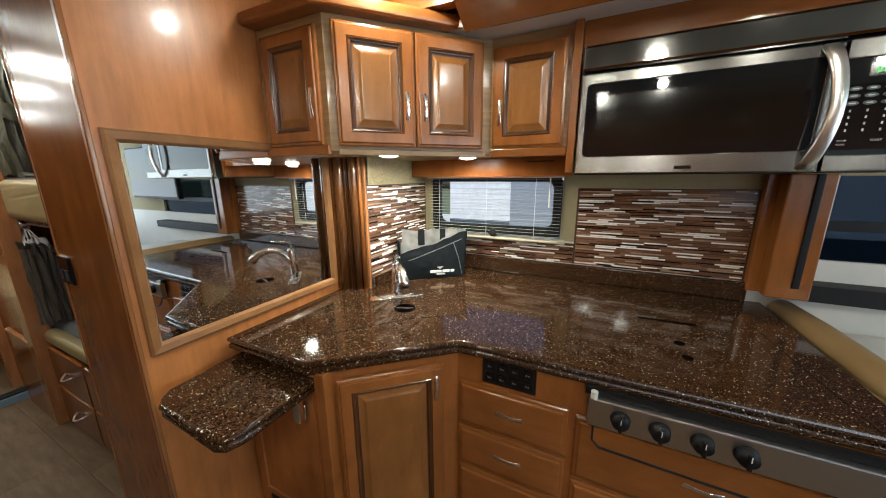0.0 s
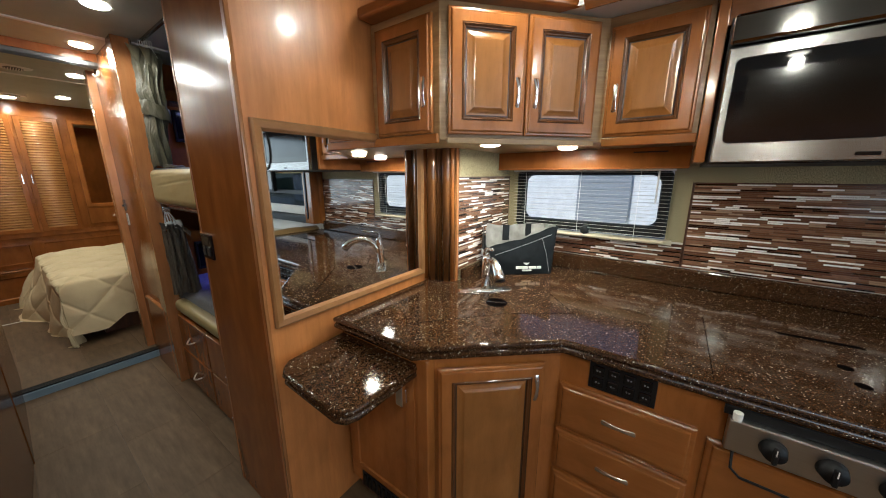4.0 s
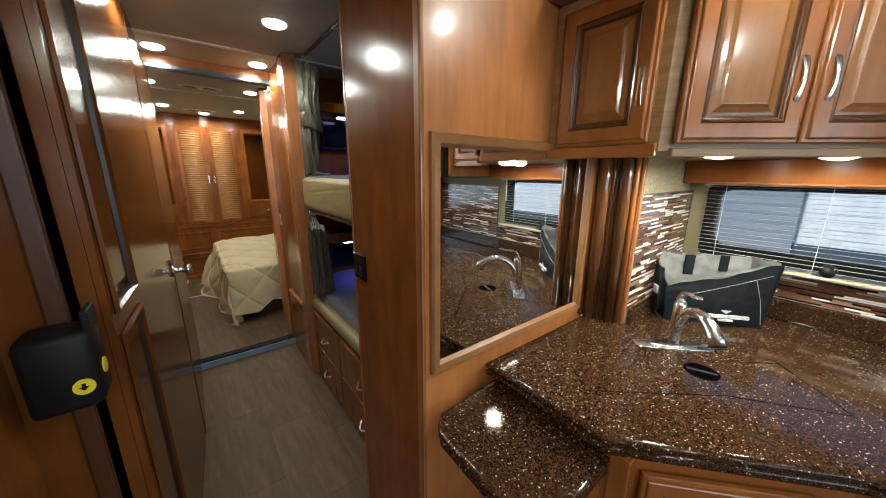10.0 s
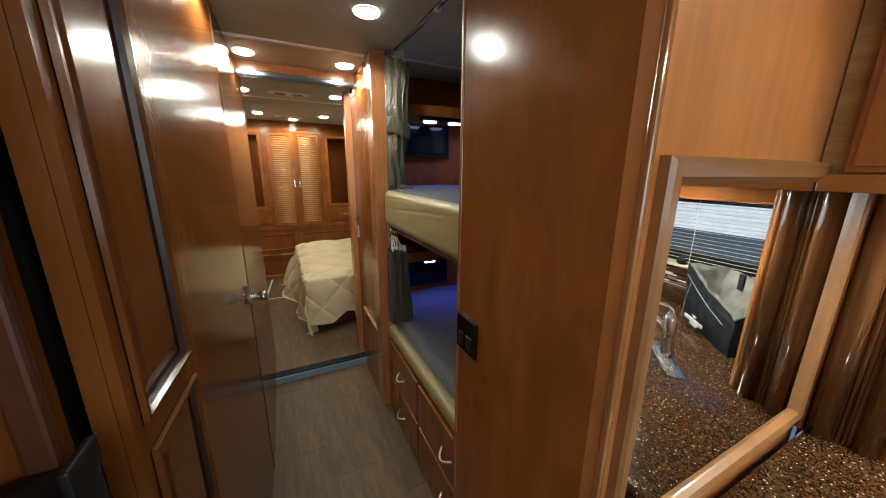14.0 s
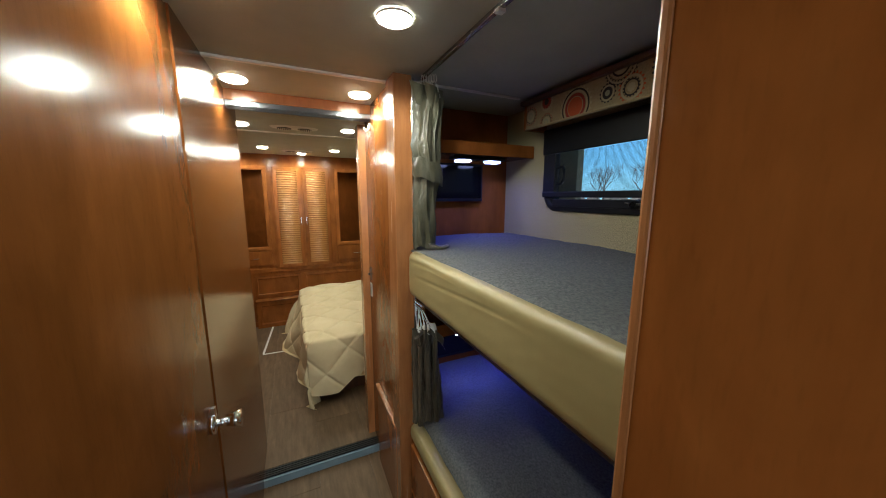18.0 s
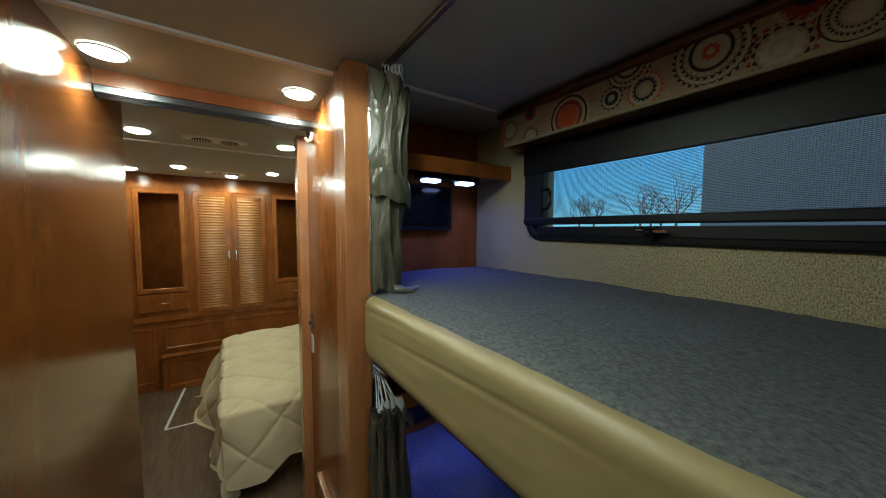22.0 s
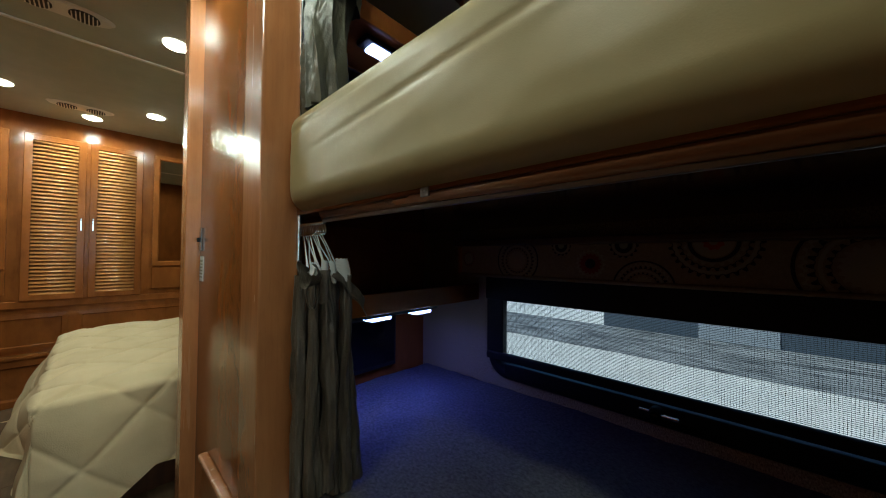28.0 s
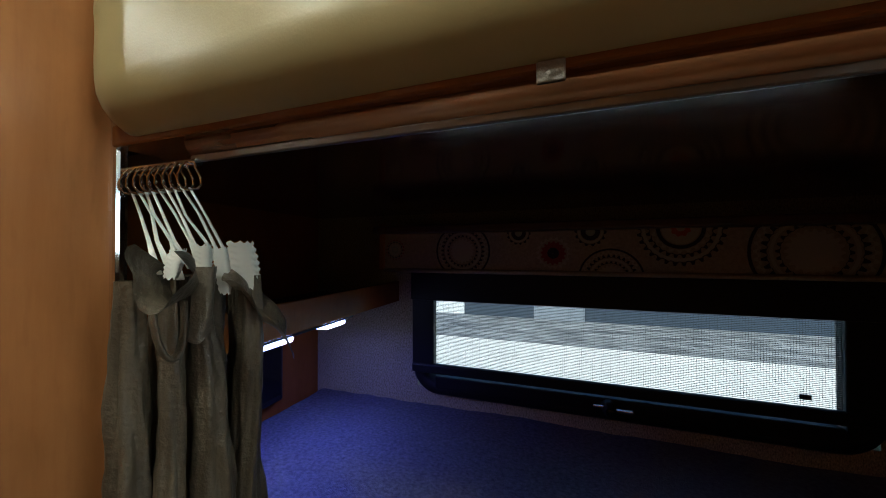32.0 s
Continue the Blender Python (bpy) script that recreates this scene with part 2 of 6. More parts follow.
def granite():
    m = mat("speckled_quartz", (0.022, 0.011, 0.006), 0.085, 0)
    t = m.node_tree
    b = t.nodes["Principled BSDF"]
    co = t.nodes.new("ShaderNodeTexCoord")
    last = None
    for scale, lo, size, colr in ((260, 0.55, 1.0, (0.052, 0.024, 0.0106, 1)), (330, 0.80, 0.55, (0.086, 0.043, 0.0195, 1)), (300, 0.93, 0.42, (0.16, 0.105, 0.054, 1)), (230, 0.94, 0.40, (0.52, 0.47, 0.39, 1))):
        v = t.nodes.new("ShaderNodeTexVoronoi")
        v.inputs["Scale"].default_value = scale
        t.links.new(co.outputs["Object"], v.inputs["Vector"])
        sep = t.nodes.new("ShaderNodeSeparateColor")
        t.links.new(v.outputs["Color"], sep.inputs[0])
        chosen = t.nodes.new("ShaderNodeMath")
        chosen.operation = "GREATER_THAN"
        chosen.inputs[1].default_value = lo
        t.links.new(sep.outputs[0], chosen.inputs[0])
        near = t.nodes.new("ShaderNodeMath")
        near.operation = "LESS_THAN"
        near.inputs[1].default_value = size
        t.links.new(v.outputs["Distance"], near.inputs[0])
        both = t.nodes.new("ShaderNodeMath")
        both.operation = "MULTIPLY"
        t.links.new(chosen.outputs[0], both.inputs[0])
        t.links.new(near.outputs[0], both.inputs[1])
        mix = t.nodes.new("ShaderNodeMix")
        mix.data_type = "RGBA"
        t.links.new(both.outputs[0], mix.inputs["Factor"])
        if last is None:
            mix.inputs["A"].default_value = (0.023, 0.0098, 0.0046, 1)
        else:
            t.links.new(last, mix.inputs["A"])
        mix.inputs["B"].default_value = colr
        last = mix.outputs["Result"]
    b.inputs["Specular IOR Level"].default_value = 0.36
    t.links.new(last, b.inputs["Base Color"])
    return m


GRANITE = granite()


def glass(name):
    m = bpy.data.materials.new(name)
    m.use_nodes = True
    b = m.node_tree.nodes["Principled BSDF"]
    b.inputs["Transmission Weight"].default_value, b.inputs["Roughness"].default_value = 1.0, 0.0
    b.inputs["IOR"].default_value, b.inputs["Base Color"].default_value = 1.05, (0.9, 0.93, 0.95, 1)
    return m


GLASS = glass("window_glass")
SIDEGLASS = glass("side_window_glass")
SIDEGLASS.node_tree.nodes["Principled BSDF"].inputs["Base Color"].default_value = (0.55, 0.60, 0.64, 1)
TINTED = glass("tinted_window_glass")
TINTED.node_tree.nodes["Principled BSDF"].inputs["Base Color"].default_value = (0.025, 0.036, 0.050, 1)

# ---- builders ----
def box(x0, x1, y0, y1, z0, z1, bevel=0.0, bm=None):
    """A box in a bmesh, with bevelled edges if asked."""
    own = bmesh.new()
    bmesh.ops.create_cube(own, size=1)
    bmesh.ops.scale(own, vec=(abs(x1 - x0), abs(y1 - y0), abs(z1 - z0)), verts=own.verts)
    bmesh.ops.translate(own, vec=((x0 + x1) / 2, (y0 + y1) / 2, (z0 + z1) / 2), verts=own.verts)
    if bevel:
        bmesh.ops.bevel(own, geom=own.edges[:], offset=bevel, segments=2, affect="EDGES", profile=0.5)
    return merge(bm, own) if bm else own


def merge(bm, other):
    me = bpy.data.meshes.new("tmp")
    other.to_mesh(me)
    other.free()
    bm.from_mesh(me)
    bpy.data.meshes.remove(me)
    return bm


def cyl(p, q, r, r2=None, seg=20, bm=None):
    """A capped cylinder or cone from p to q."""
    own = bmesh.new()
    p, q = Vector(p), Vector(q)
    d = q - p
    bmesh.ops.create_cone(own, cap_ends=True, segments=seg, radius1=r, radius2=r if r2 is None else r2, depth=d.length)
    turn = d.to_track_quat("Z", "Y").to_matrix().to_4x4()
    bmesh.ops.transform(own, matrix=Matrix.Translation((p + q) / 2) @ turn, verts=own.verts)
    return merge(bm, own) if bm else own


def sweep(points, r, seg=10, bm=None, flat=1.0):
    """A tube along points; r a radius or a list of radii."""
    own = bmesh.new()
    pts = [Vector(p) for p in points]
    rings = []
    for i, p in enumerate(pts):
        d = (pts[min(i + 1, len(pts) - 1)] - pts[max(i - 1, 0)]).normalized()
        side = d.cross(Vector((0, 0, 1)))
        side = side.normalized() if side.length > 1e-3 else Vector((1, 0, 0))
        up = side.cross(d)
        rad = r[i] if isinstance(r, (list, tuple)) else r
        rings.append([own.verts.new(p + rad * (math.cos(a) * side + flat * math.sin(a) * up)) for a in (2 * math.pi * k / seg for k in range(seg))])
    for a, b in zip(rings, rings[1:]):
        for k in range(seg):
            own.faces.new((a[k], a[(k + 1) % seg], b[(k + 1) % seg], b[k]))
    own.faces.new(rings[0][::-1])
    own.faces.new(rings[-1])
    return merge(bm, own) if bm else own


def prism(outline, z0, z1, bevel=0.0, seg=3):
    """An upright prism over a plan outline."""
    own = bmesh.new()
    lo = [own.verts.new((x, y, z0)) for x, y in outline]
    f = own.faces.new(lo)
    ext = bmesh.ops.extrude_face_region(own, geom=[f])
    bmesh.ops.translate(own, vec=(0, 0, z1 - z0), verts=[v for v in ext["geom"] if isinstance(v, bmesh.types.BMVert)])
    bmesh.ops.recalc_face_normals(own, faces=own.faces)
    if bevel:
        edges = [e for e in own.edges if abs(e.verts[0].co.z - e.verts[1].co.z) < 1e-6]
        bmesh.ops.bevel(own, geom=edges, offset=bevel, segments=seg, affect="EDGES", profile=0.5)
    return own


def extrude_y(profile, y0, y1, bevel=0.0, seg=2):
    """A profile of (x, z) drawn out along y."""
    own = bmesh.new()
    lo = [own.verts.new((x, y0, z)) for x, z in profile]
    f = own.faces.new(lo)
    ext = bmesh.ops.extrude_face_region(own, geom=[f])
    bmesh.ops.translate(own, vec=(0, y1 - y0, 0), verts=[v for v in ext["geom"] if isinstance(v, bmesh.types.BMVert)])
    bmesh.ops.recalc_face_normals(own, faces=own.faces)
    if bevel:
        bmesh.ops.bevel(own, geom=own.edges[:], offset=bevel, segments=seg, affect="EDGES", profile=0.5)
    return own


def move(bm, m):
    bmesh.ops.transform(bm, matrix=m, verts=bm.verts)
    return bm


def part(name, bm, material, parent=None, label="", smooth=False):
    """Links a bmesh as one mesh object under a thing or a part."""
    me = bpy.data.meshes.new(name)
    bmesh.ops.recalc_face_normals(bm, faces=bm.faces)
    bm.to_mesh(me)
    bm.free()
    me.materials.append(material)
    if smooth:
        for p in me.polygons:
            p.use_smooth = p.area < 0.02
    ob = new(name, me)
    if parent is not None:
        ob.parent = parent
    if label:
        tagged(ob, label)
    return ob


def lettering(word, size, m, material, parent, label="printed word"):
    """Raised print in the built-in font, reading along local x."""
    cu = bpy.data.curves.new("print", "FONT")
    cu.body, cu.size, cu.extrude = word, size, 0.0002
    tmp = bpy.data.objects.new("print", cu)
    me = bpy.data.meshes.new_from_object(tmp)
    bpy.data.objects.remove(tmp)
    bm = bmesh.new()
    bm.from_mesh(me)
    return part("print", move(bm, m), material, parent, label)


def thing(name, label, category, group="", kind="", at=(0, 0, 0)):
    ob = new(name)
    ob.matrix_basis = Matrix.Translation(at)
    return tagged(ob, label, category, group, kind)


def fixed(name, bm, material, label="", category="", smooth=False):
    """A piece of the setting."""
    ob = part(name, bm, material, None, "", smooth)
    return tagged(ob, label, category, "", "structure")


def grid(nu, nv, f):
    """A sheet of quads over f(u, v) with u, v in 0..1."""
    bm = bmesh.new()
    v = [[bm.verts.new(f(i / nu, j / nv)) for j in range(nv + 1)] for i in range(nu + 1)]
    for i in range(nu):
        for j in range(nv):
            bm.faces.new((v[i][j], v[i + 1][j], v[i + 1][j + 1], v[i][j + 1]))
    return bm


def rounded(x0, x1, z0, z1, r, y, n=8):
    """Points of a rectangle with round corners in the x-z plane."""
    pts = []
    for cx, cz, a0 in ((x1 - r, z1 - r, 0), (x0 + r, z1 - r, 90), (x0 + r, z0 + r, 180), (x1 - r, z0 + r, 270)):
        pts += [(cx + r * math.cos(radians(a0 + 90 * k / n)), y, cz + r * math.sin(radians(a0 + 90 * k / n))) for k in range(n + 1)]
    return pts


def lofted(loops):
    """Quads between rings of points of equal count."""
    bm = bmesh.new()
    rows = [[bm.verts.new(p) for p in a] for a in loops]
    for a, b in zip(rows, rows[1:]):
        for k in range(len(a)):
            bm.faces.new((a[k], a[(k + 1) % len(a)], b[(k + 1) % len(a)], b[k]))
    return bm

# ---- setting ----
LX, RX = -0.585, 0.0          # hall faces
OX = 0.93                     # outer wall of the bunk side
KX = 1.50                     # outer wall of the kitchen slide-out
BX = 0.12                     # front of the bunks
fixed("floor", box(-2.1, 1.6, -4.2, 2.175, -0.06, -0.004), GROUT, "grey-brown wood-look plank floor of the motorhome", "floor")
fixed("floor_bedroom", box(-1.9, 1.9, 2.235, 4.75, -0.06, 0.056), GROUT, "raised wood-look bedroom floor", "floor")
for _n, _x1, _y0, _y1 in (("ceiling", 1.9, -4.2, 0.03), ("ceiling_hall", OX + 0.045, 0.03, 2.05), ("ceiling_bedroom", 1.9, 2.05, 4.75)):
    fixed(_n, box(-2.1, _x1, _y0, _y1, CEIL, CEIL + 0.05), CEILM, "padded beige vinyl ceiling", "ceiling")
fixed("wall_left_hall", box(LX - 0.06, LX, 1.396, 2.46, 0, CEIL), CHERRY_SHADED, "glossy cherry panel wall", "wall")
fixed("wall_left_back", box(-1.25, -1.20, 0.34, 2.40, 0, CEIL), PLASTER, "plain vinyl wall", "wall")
fixed("wall_left_end", box(-2.0, -0.715, 0.285, 0.34, 0, CEIL), CHERRY_SHADED, "cherry end wall facing the kitchen", "wall")
# Out of view, added to keep the left lamps off the end wall.
fixed("wall_left_side", box(-0.86, -0.80, -0.55, 0.285, 0, CEIL), CHERRY, "unseen cherry wall added to block lamp light", "wall")
fixed("wall_left_front_low", box(-2.05, -2.0, -4.2, 0.34, 0, 0.95), CHERRY, "cherry panelled side wall", "wall")
fixed("wall_left_front_high", box(-2.05, -2.0, -4.2, 0.34, 1.65, CEIL), CHERRY, "cherry panelled side wall", "wall")
fixed("wall_left_front_end", box(-2.05, -2.0, -2.6, 0.34, 0.95, 1.65), CHERRY, "cherry panelled side wall", "wall")
fixed("wall_left_front_far", box(-2.05, -2.0, -4.2, -3.9, 0.95, 1.65), CHERRY, "cherry panelled side wall", "wall")
fixed("wall_front_low", box(-2.1, 1.9, -4.25, -4.2, 0, 0.84), CHERRY, "cherry front wall", "wall")
fixed("wall_front_high", box(-2.1, 1.9, -4.25, -4.2, 2.0, CEIL), CHERRY, "cherry front wall", "wall")
fixed("wall_rear", box(-1.9, 1.9, 4.72, 4.78, 0, CEIL), CHERRY, "cherry panelled rear bedroom wall", "wall")
fixed("wall_bedroom_left", box(-1.56, -1.50, 2.40, 4.72, 0, CEIL), CHERRY, "cherry bedroom wall", "wall")
fixed("wall_bedroom_right", box(1.60, 1.66, 2.05, 4.72, 0, CEIL), PAPER, "papered bedroom wall", "wall")
fixed("wall_mirror", box(RX, 0.86, 0.0, 0.03, 0, CEIL), CHERRY_L, "light cherry laminate wall", "wall")
fixed("wall_panel", box(RX, 0.03, 0.03, 0.46, 0, CEIL), CHERRY, "tall glossy cherry side panel", "wall")
fixed("wall_bunk_start", box(0.03, OX, 0.03, 0.06, 0, CEIL), CHERRY, "cherry end wall of the bunks", "wall")
fixed("wall_bunk_end", box(0.13, OX, 2.0, 2.05, 0, CEIL), CHERRY, "cherry wall at the foot of the bunks", "wall")
fixed("wall_bedroom_front_right", box(0.135, 1.60, 2.30, 2.36, 0, CEIL), CHERRY, "cherry wall", "wall")
fixed("wall_bedroom_front_left", box(-1.50, LX - 0.06, 2.40, 2.46, 0, CEIL), CHERRY, "cherry wall", "wall")
fixed("wall_post", box(0.075, 0.155, 1.60, 1.72, 0, CEIL, 0.004), TRIMW, "upright light cherry post at the bunk end", "post")
fixed("wall_pocket", box(0.095, 0.13, 1.72, 2.28, 0, CEIL), CHERRY, "glossy cherry wall beside the bedroom doorway", "wall")
fixed("door_jamb", box(0.052, 0.135, 2.28, 2.36, 0.0, 2.11, 0.003), TRIMW, "light cherry jamb of the bedroom doorway", "jamb")
fixed("wall_header", box(LX, 0.13, 2.12, 2.17, 2.135, CEIL), TRIMW, "cherry header over the doorway", "header")
for _k, (_x0, _x1, _y0, _y1) in enumerate(((LX, 0.13, 1.709, 1.731), (0.155, 0.76, 1.66, 1.676), (-1.5, 1.6, 3.18, 3.196))):
    fixed("ceiling_trim", box(_x0, _x1, _y0, _y1, CEIL - 0.009, CEIL + 0.001, 0.003), WHITEP, "pale bead along a ceiling joint", "trim")
fixed("corner_bead", box(-0.004, 0.008, -0.004, 0.006, 0.0, CEIL, 0.003), BEADW, "glossy corner bead on the panel edge", "trim")
fixed("corner_bead_end", box(-0.003, 0.036, 0.455, 0.468, 0.0, CEIL, 0.004), TRIMW, "edge strip on the panel end", "trim")
fixed("corner_bead_post", box(0.150, 0.162, 1.592, 1.604, 0.0, CEIL, 0.004), CHROME, "polished metal strip on the post", "trim")
fixed("corner_bead_pocket", box(0.082, 0.098, 1.715, 1.732, 0.53, CEIL, 0.004), TRIMW, "bead at the post", "trim")

TRACKM = mat("grey_aluminium", (0.17, 0.18, 0.19), 0.32, 1.0)
track = tagged(thing("door_track", "ribbed aluminium sliding door track under the header", "door track"), kind="structure")
for _k in range(4):
    part("rib", box(LX + 0.002, 0.112, 2.121 + _k * 0.0125, 2.1255 + _k * 0.0125, 2.110 - 0.003 * _k, 2.134, 0.001), TRACKM, track)
part("channel", box(LX + 0.002, 0.112, 2.123, 2.168, 2.122, 2.134), BLACKP, track, "dark channels between the ribs")
step = tagged(thing("threshold_step", "low blue vinyl step with a black ribbed nosing", "step"), kind="structure")
part("riser", box(LX, 0.095, 2.165, 2.178, -0.004, 0.045), BLUESTEP, step, "pale blue riser")
part("tread", box(LX, 0.095, 2.178, 2.236, -0.004, 0.048), BLUESTEP, step)
for _k in range(4):
    part("nosing_rib", box(LX, 0.095, 2.176 + _k * 0.016, 2.186 + _k * 0.016, 0.0485, 0.060, 0.002), BLACKP, step, "black ribbed nosing")


def dome(name, x, y, z, r, glow, group, label):
    t = thing(name, label, "ceiling light", group, at=(x, y, z))
    bm = bmesh.new()
    bmesh.ops.create_uvsphere(bm, u_segments=20, v_segments=10, radius=r)
    bmesh.ops.scale(bm, vec=(1, 1, 0.32), verts=bm.verts)
    part("lens", bm, glow, t, "glowing frosted lens", True)
    bm = bmesh.new()
    for a, b in ((r * 1.0, r * 1.06),):
        n = 24
        ring = [[bm.verts.new((q * math.cos(2 * math.pi * k / n), q * math.sin(2 * math.pi * k / n), zz)) for k in range(n)] for q, zz in ((a, -0.006), (b * 0.96, -0.005), (b, 0.0))]
        for u, v in zip(ring, ring[1:]):
            for k in range(n):
                bm.faces.new((u[k], u[(k + 1) % n], v[(k + 1) % n], v[k]))
    part("rim", bm, WHITEP, t, "white rim", True)
    return t


for _x, _y in HALL_LAMPS + BED_LAMPS + KITCHEN_LAMPS:
    dome("ceiling_light", _x, _y, CEIL - 0.002, 0.050, LAMPM, "ceiling lights", "small round glowing ceiling light")
for _x, _y in UNDER_LAMPS:
    dome("under_cabinet_light", _x, _y, 1.543, 0.042, LAMPM, "under-cabinet lights", "round puck light under the wall cabinet")

# ---- cabinet joinery ----
def facing(nx, ny, x, y, z):
    """Local x runs to the right seen from the front, -y is the front."""
    n = Vector((nx, ny, 0)).normalized()
    return Matrix(((-n.y, -n.x, 0, x), (n.x, -n.y, 0, y), (0, 0, 1, z), (0, 0, 0, 1)))


def rings(w, h, profile, fill=False, bm=None):
    """Loops of a rectangle w x h in the x-z plane: (inset, y) from the outside to the inside."""
    own = bmesh.new()
    loops = []
    for i, y in profile:
        loops.append([own.verts.new((x, y, z)) for x, z in ((i, i), (w - i, i), (w - i, h - i), (i, h - i))])
    for a, b in zip(loops, loops[1:]):
        for k in range(4):
            own.faces.new((a[k], a[(k + 1) % 4], b[(k + 1) % 4], b[k]))
    if fill:
        own.faces.new(loops[-1])
    return merge(bm, own) if bm else own


def ribbon(points, across, half_w, half_t):
    """A rounded flat strap along points; half_w a list of half widths."""
    own = bmesh.new()
    pts = [Vector(p) for p in points]
    loops = []
    for i, p in enumerate(pts):
        d = (pts[min(i + 1, len(pts) - 1)] - pts[max(i - 1, 0)]).normalized()
        n = d.cross(across).normalized()
        loops.append([own.verts.new(p + half_w[i] * math.copysign(abs(math.cos(a)) ** 0.6, math.cos(a)) * across + half_t * math.sin(a) * n) for a in (2 * math.pi * k / 12 for k in range(12))])
    for a, b in zip(loops, loops[1:]):
        for k in range(12):
            own.faces.new((a[k], a[(k + 1) % 12], b[(k + 1) % 12], b[k]))
    own.faces.new(loops[0][::-1])
    own.faces.new(loops[-1])
    return own


def pull(parent, x, z, length, upright=True, material=None):
    """A wavy polished strap pull, wide at both feet."""
    pts, rad = [], []
    for k in range(17):
        s = k / 16
        along_s = (s - 0.5) * length
        out = -0.003 - 0.024 * math.sin(math.pi * s) ** 0.6
        sway = 0.0055 * math.cos(math.pi * (s - 0.5)) - 0.003
        pts.append((x + sway, out, z + along_s) if upright else (x + along_s, out, z + sway))
        rad.append(0.0066 + 0.0054 * abs(2 * s - 1) ** 1.6)
    bm = ribbon(pts, Vector((1, 0, 0)) if upright else Vector((0, 0, 1)), rad, 0.0032)
    return part("handle", bm, material or POLISHED, parent, "curved polished metal pull", smooth=True)


def raised_door(parent, m, w, h, side="r", name="door", handle_z=None, slab=False, wood_m=None, length=0.142):
    """A frame-and-panel door with a raised field and dark glaze in the groove, or a slab drawer with a shaped edge."""
    wood_m = wood_m or CAB
    rail = 0.052
    if slab:
        d = part(name, rings(w, h, [(0, 0.0), (0, -0.010), (0.004, -0.013), (0.013, -0.0145), (0.016, -0.020), (0.020, -0.021)], True), wood_m, parent)
        d.matrix_basis = m
    else:
        d = part(name, rings(w, h, [(0, 0.0), (0, -0.011), (0.003, -0.0135), (0.009, -0.0145), (0.011, -0.0195), (0.014, -0.021), (rail - 0.006, -0.021)]), wood_m, parent)
        d.matrix_basis = m
        part("moulding", rings(w, h, [(rail - 0.006, -0.021), (rail - 0.0045, -0.0192), (rail - 0.001, -0.0215), (rail + 0.003, -0.0185), (rail + 0.0045, -0.0165), (rail + 0.0075, -0.016), (rail + 0.0095, -0.010)]), GLAZEW, d, "dark-glazed inner moulding")
        part("groove", rings(w, h, [(rail + 0.0095, -0.0100), (rail + 0.0135, -0.0092)]), GLAZE, d, "dark glazed groove")
        part("panel", rings(w, h, [(rail + 0.0135, -0.0092), (rail + 0.020, -0.0104), (rail + 0.030, -0.0135), (rail + 0.036, -0.0165), (rail + 0.0385, -0.0180), (rail + 0.042, -0.0186)], True), FIELDW, d)
    if side in "lr":
        pull(d, 0.032 if side == "l" else w - 0.032, handle_z if handle_z is not None else h * 0.36, length)
    elif side == "h":
        pull(d, w / 2, h / 2, length, False)
    return d


# ---- kitchen slide-out ----
fixed("wall_kitchen_outer_low", box(KX, KX + 0.05, -4.2, 0.0, 0, 1.09), PLASTER, "vinyl outer wall", "wall")
fixed("wall_kitchen_outer_high", box(KX, KX + 0.05, -4.2, 0.0, 1.44, CEIL), PAPER, "woven papered outer wall", "wall")
fixed("wall_kitchen_outer_a", box(KX, KX + 0.05, -0.236, 0.0, 1.09, 1.44), PAPER, "woven papered outer wall", "wall")
fixed("wall_kitchen_outer_b", box(KX, KX + 0.05, -2.0, -1.034, 1.09, 1.44), PAPER, "woven papered outer wall", "wall")
fixed("wall_kitchen_outer_c", box(KX, KX + 0.05, -4.2, -3.2, 1.09, 1.44), PAPER, "woven papered outer wall", "wall")
fixed("wall_kitchen_return", box(0.90, KX, -0.165, -0.0, 0, CEIL), PAPER, "woven papered return wall", "wall")
fixed("ceiling_slide", box(0.84, KX, -4.2, 0.0, 1.988, 2.01), WHITEP, "white slide-out ceiling", "ceiling")

upper = thing("corner_cabinet", "brown maple corner wall cabinet with raised-panel doors", "cabinet")
part("body", prism([(0.522, -0.002), (0.522, -0.335), (0.545, -0.36), (0.975, -0.745), (1.0, -0.775), (1.0, -1.085), (1.49, -1.085), (1.49, -0.17), (0.87, -0.17), (0.87, -0.002)], 1.545, 1.985), OAK, upper, "greyed oak carcass and rails")
part("crown", prism([(0.46, -0.002), (0.46, -0.345), (0.50, -0.40), (0.86, -0.715), (0.86, -0.20), (0.87, -0.17), (0.87, -0.002)], 1.985, 2.03, 0.012), CAB_H, upper, "moulded crown board")
raised_door(upper, facing(-1, 0, 0.520, -0.035, 1.568), 0.275, 0.385, "r")
_d = Vector((0.445, -0.398)).normalized()
_n = (_d.y, -_d.x)
raised_door(upper, facing(*_n, 0.519 + 0.012, -0.375 + 0.012, 1.562), 0.285, 0.40, "r")
raised_door(upper, facing(*_n, 0.519 + 0.012 + _d.x * 0.291, -0.375 + 0.012 + _d.y * 0.291, 1.562), 0.285, 0.40, "l")
raised_door(upper, facing(-1, 0, 1.0, -0.785, 1.562), 0.285, 0.385, "l")

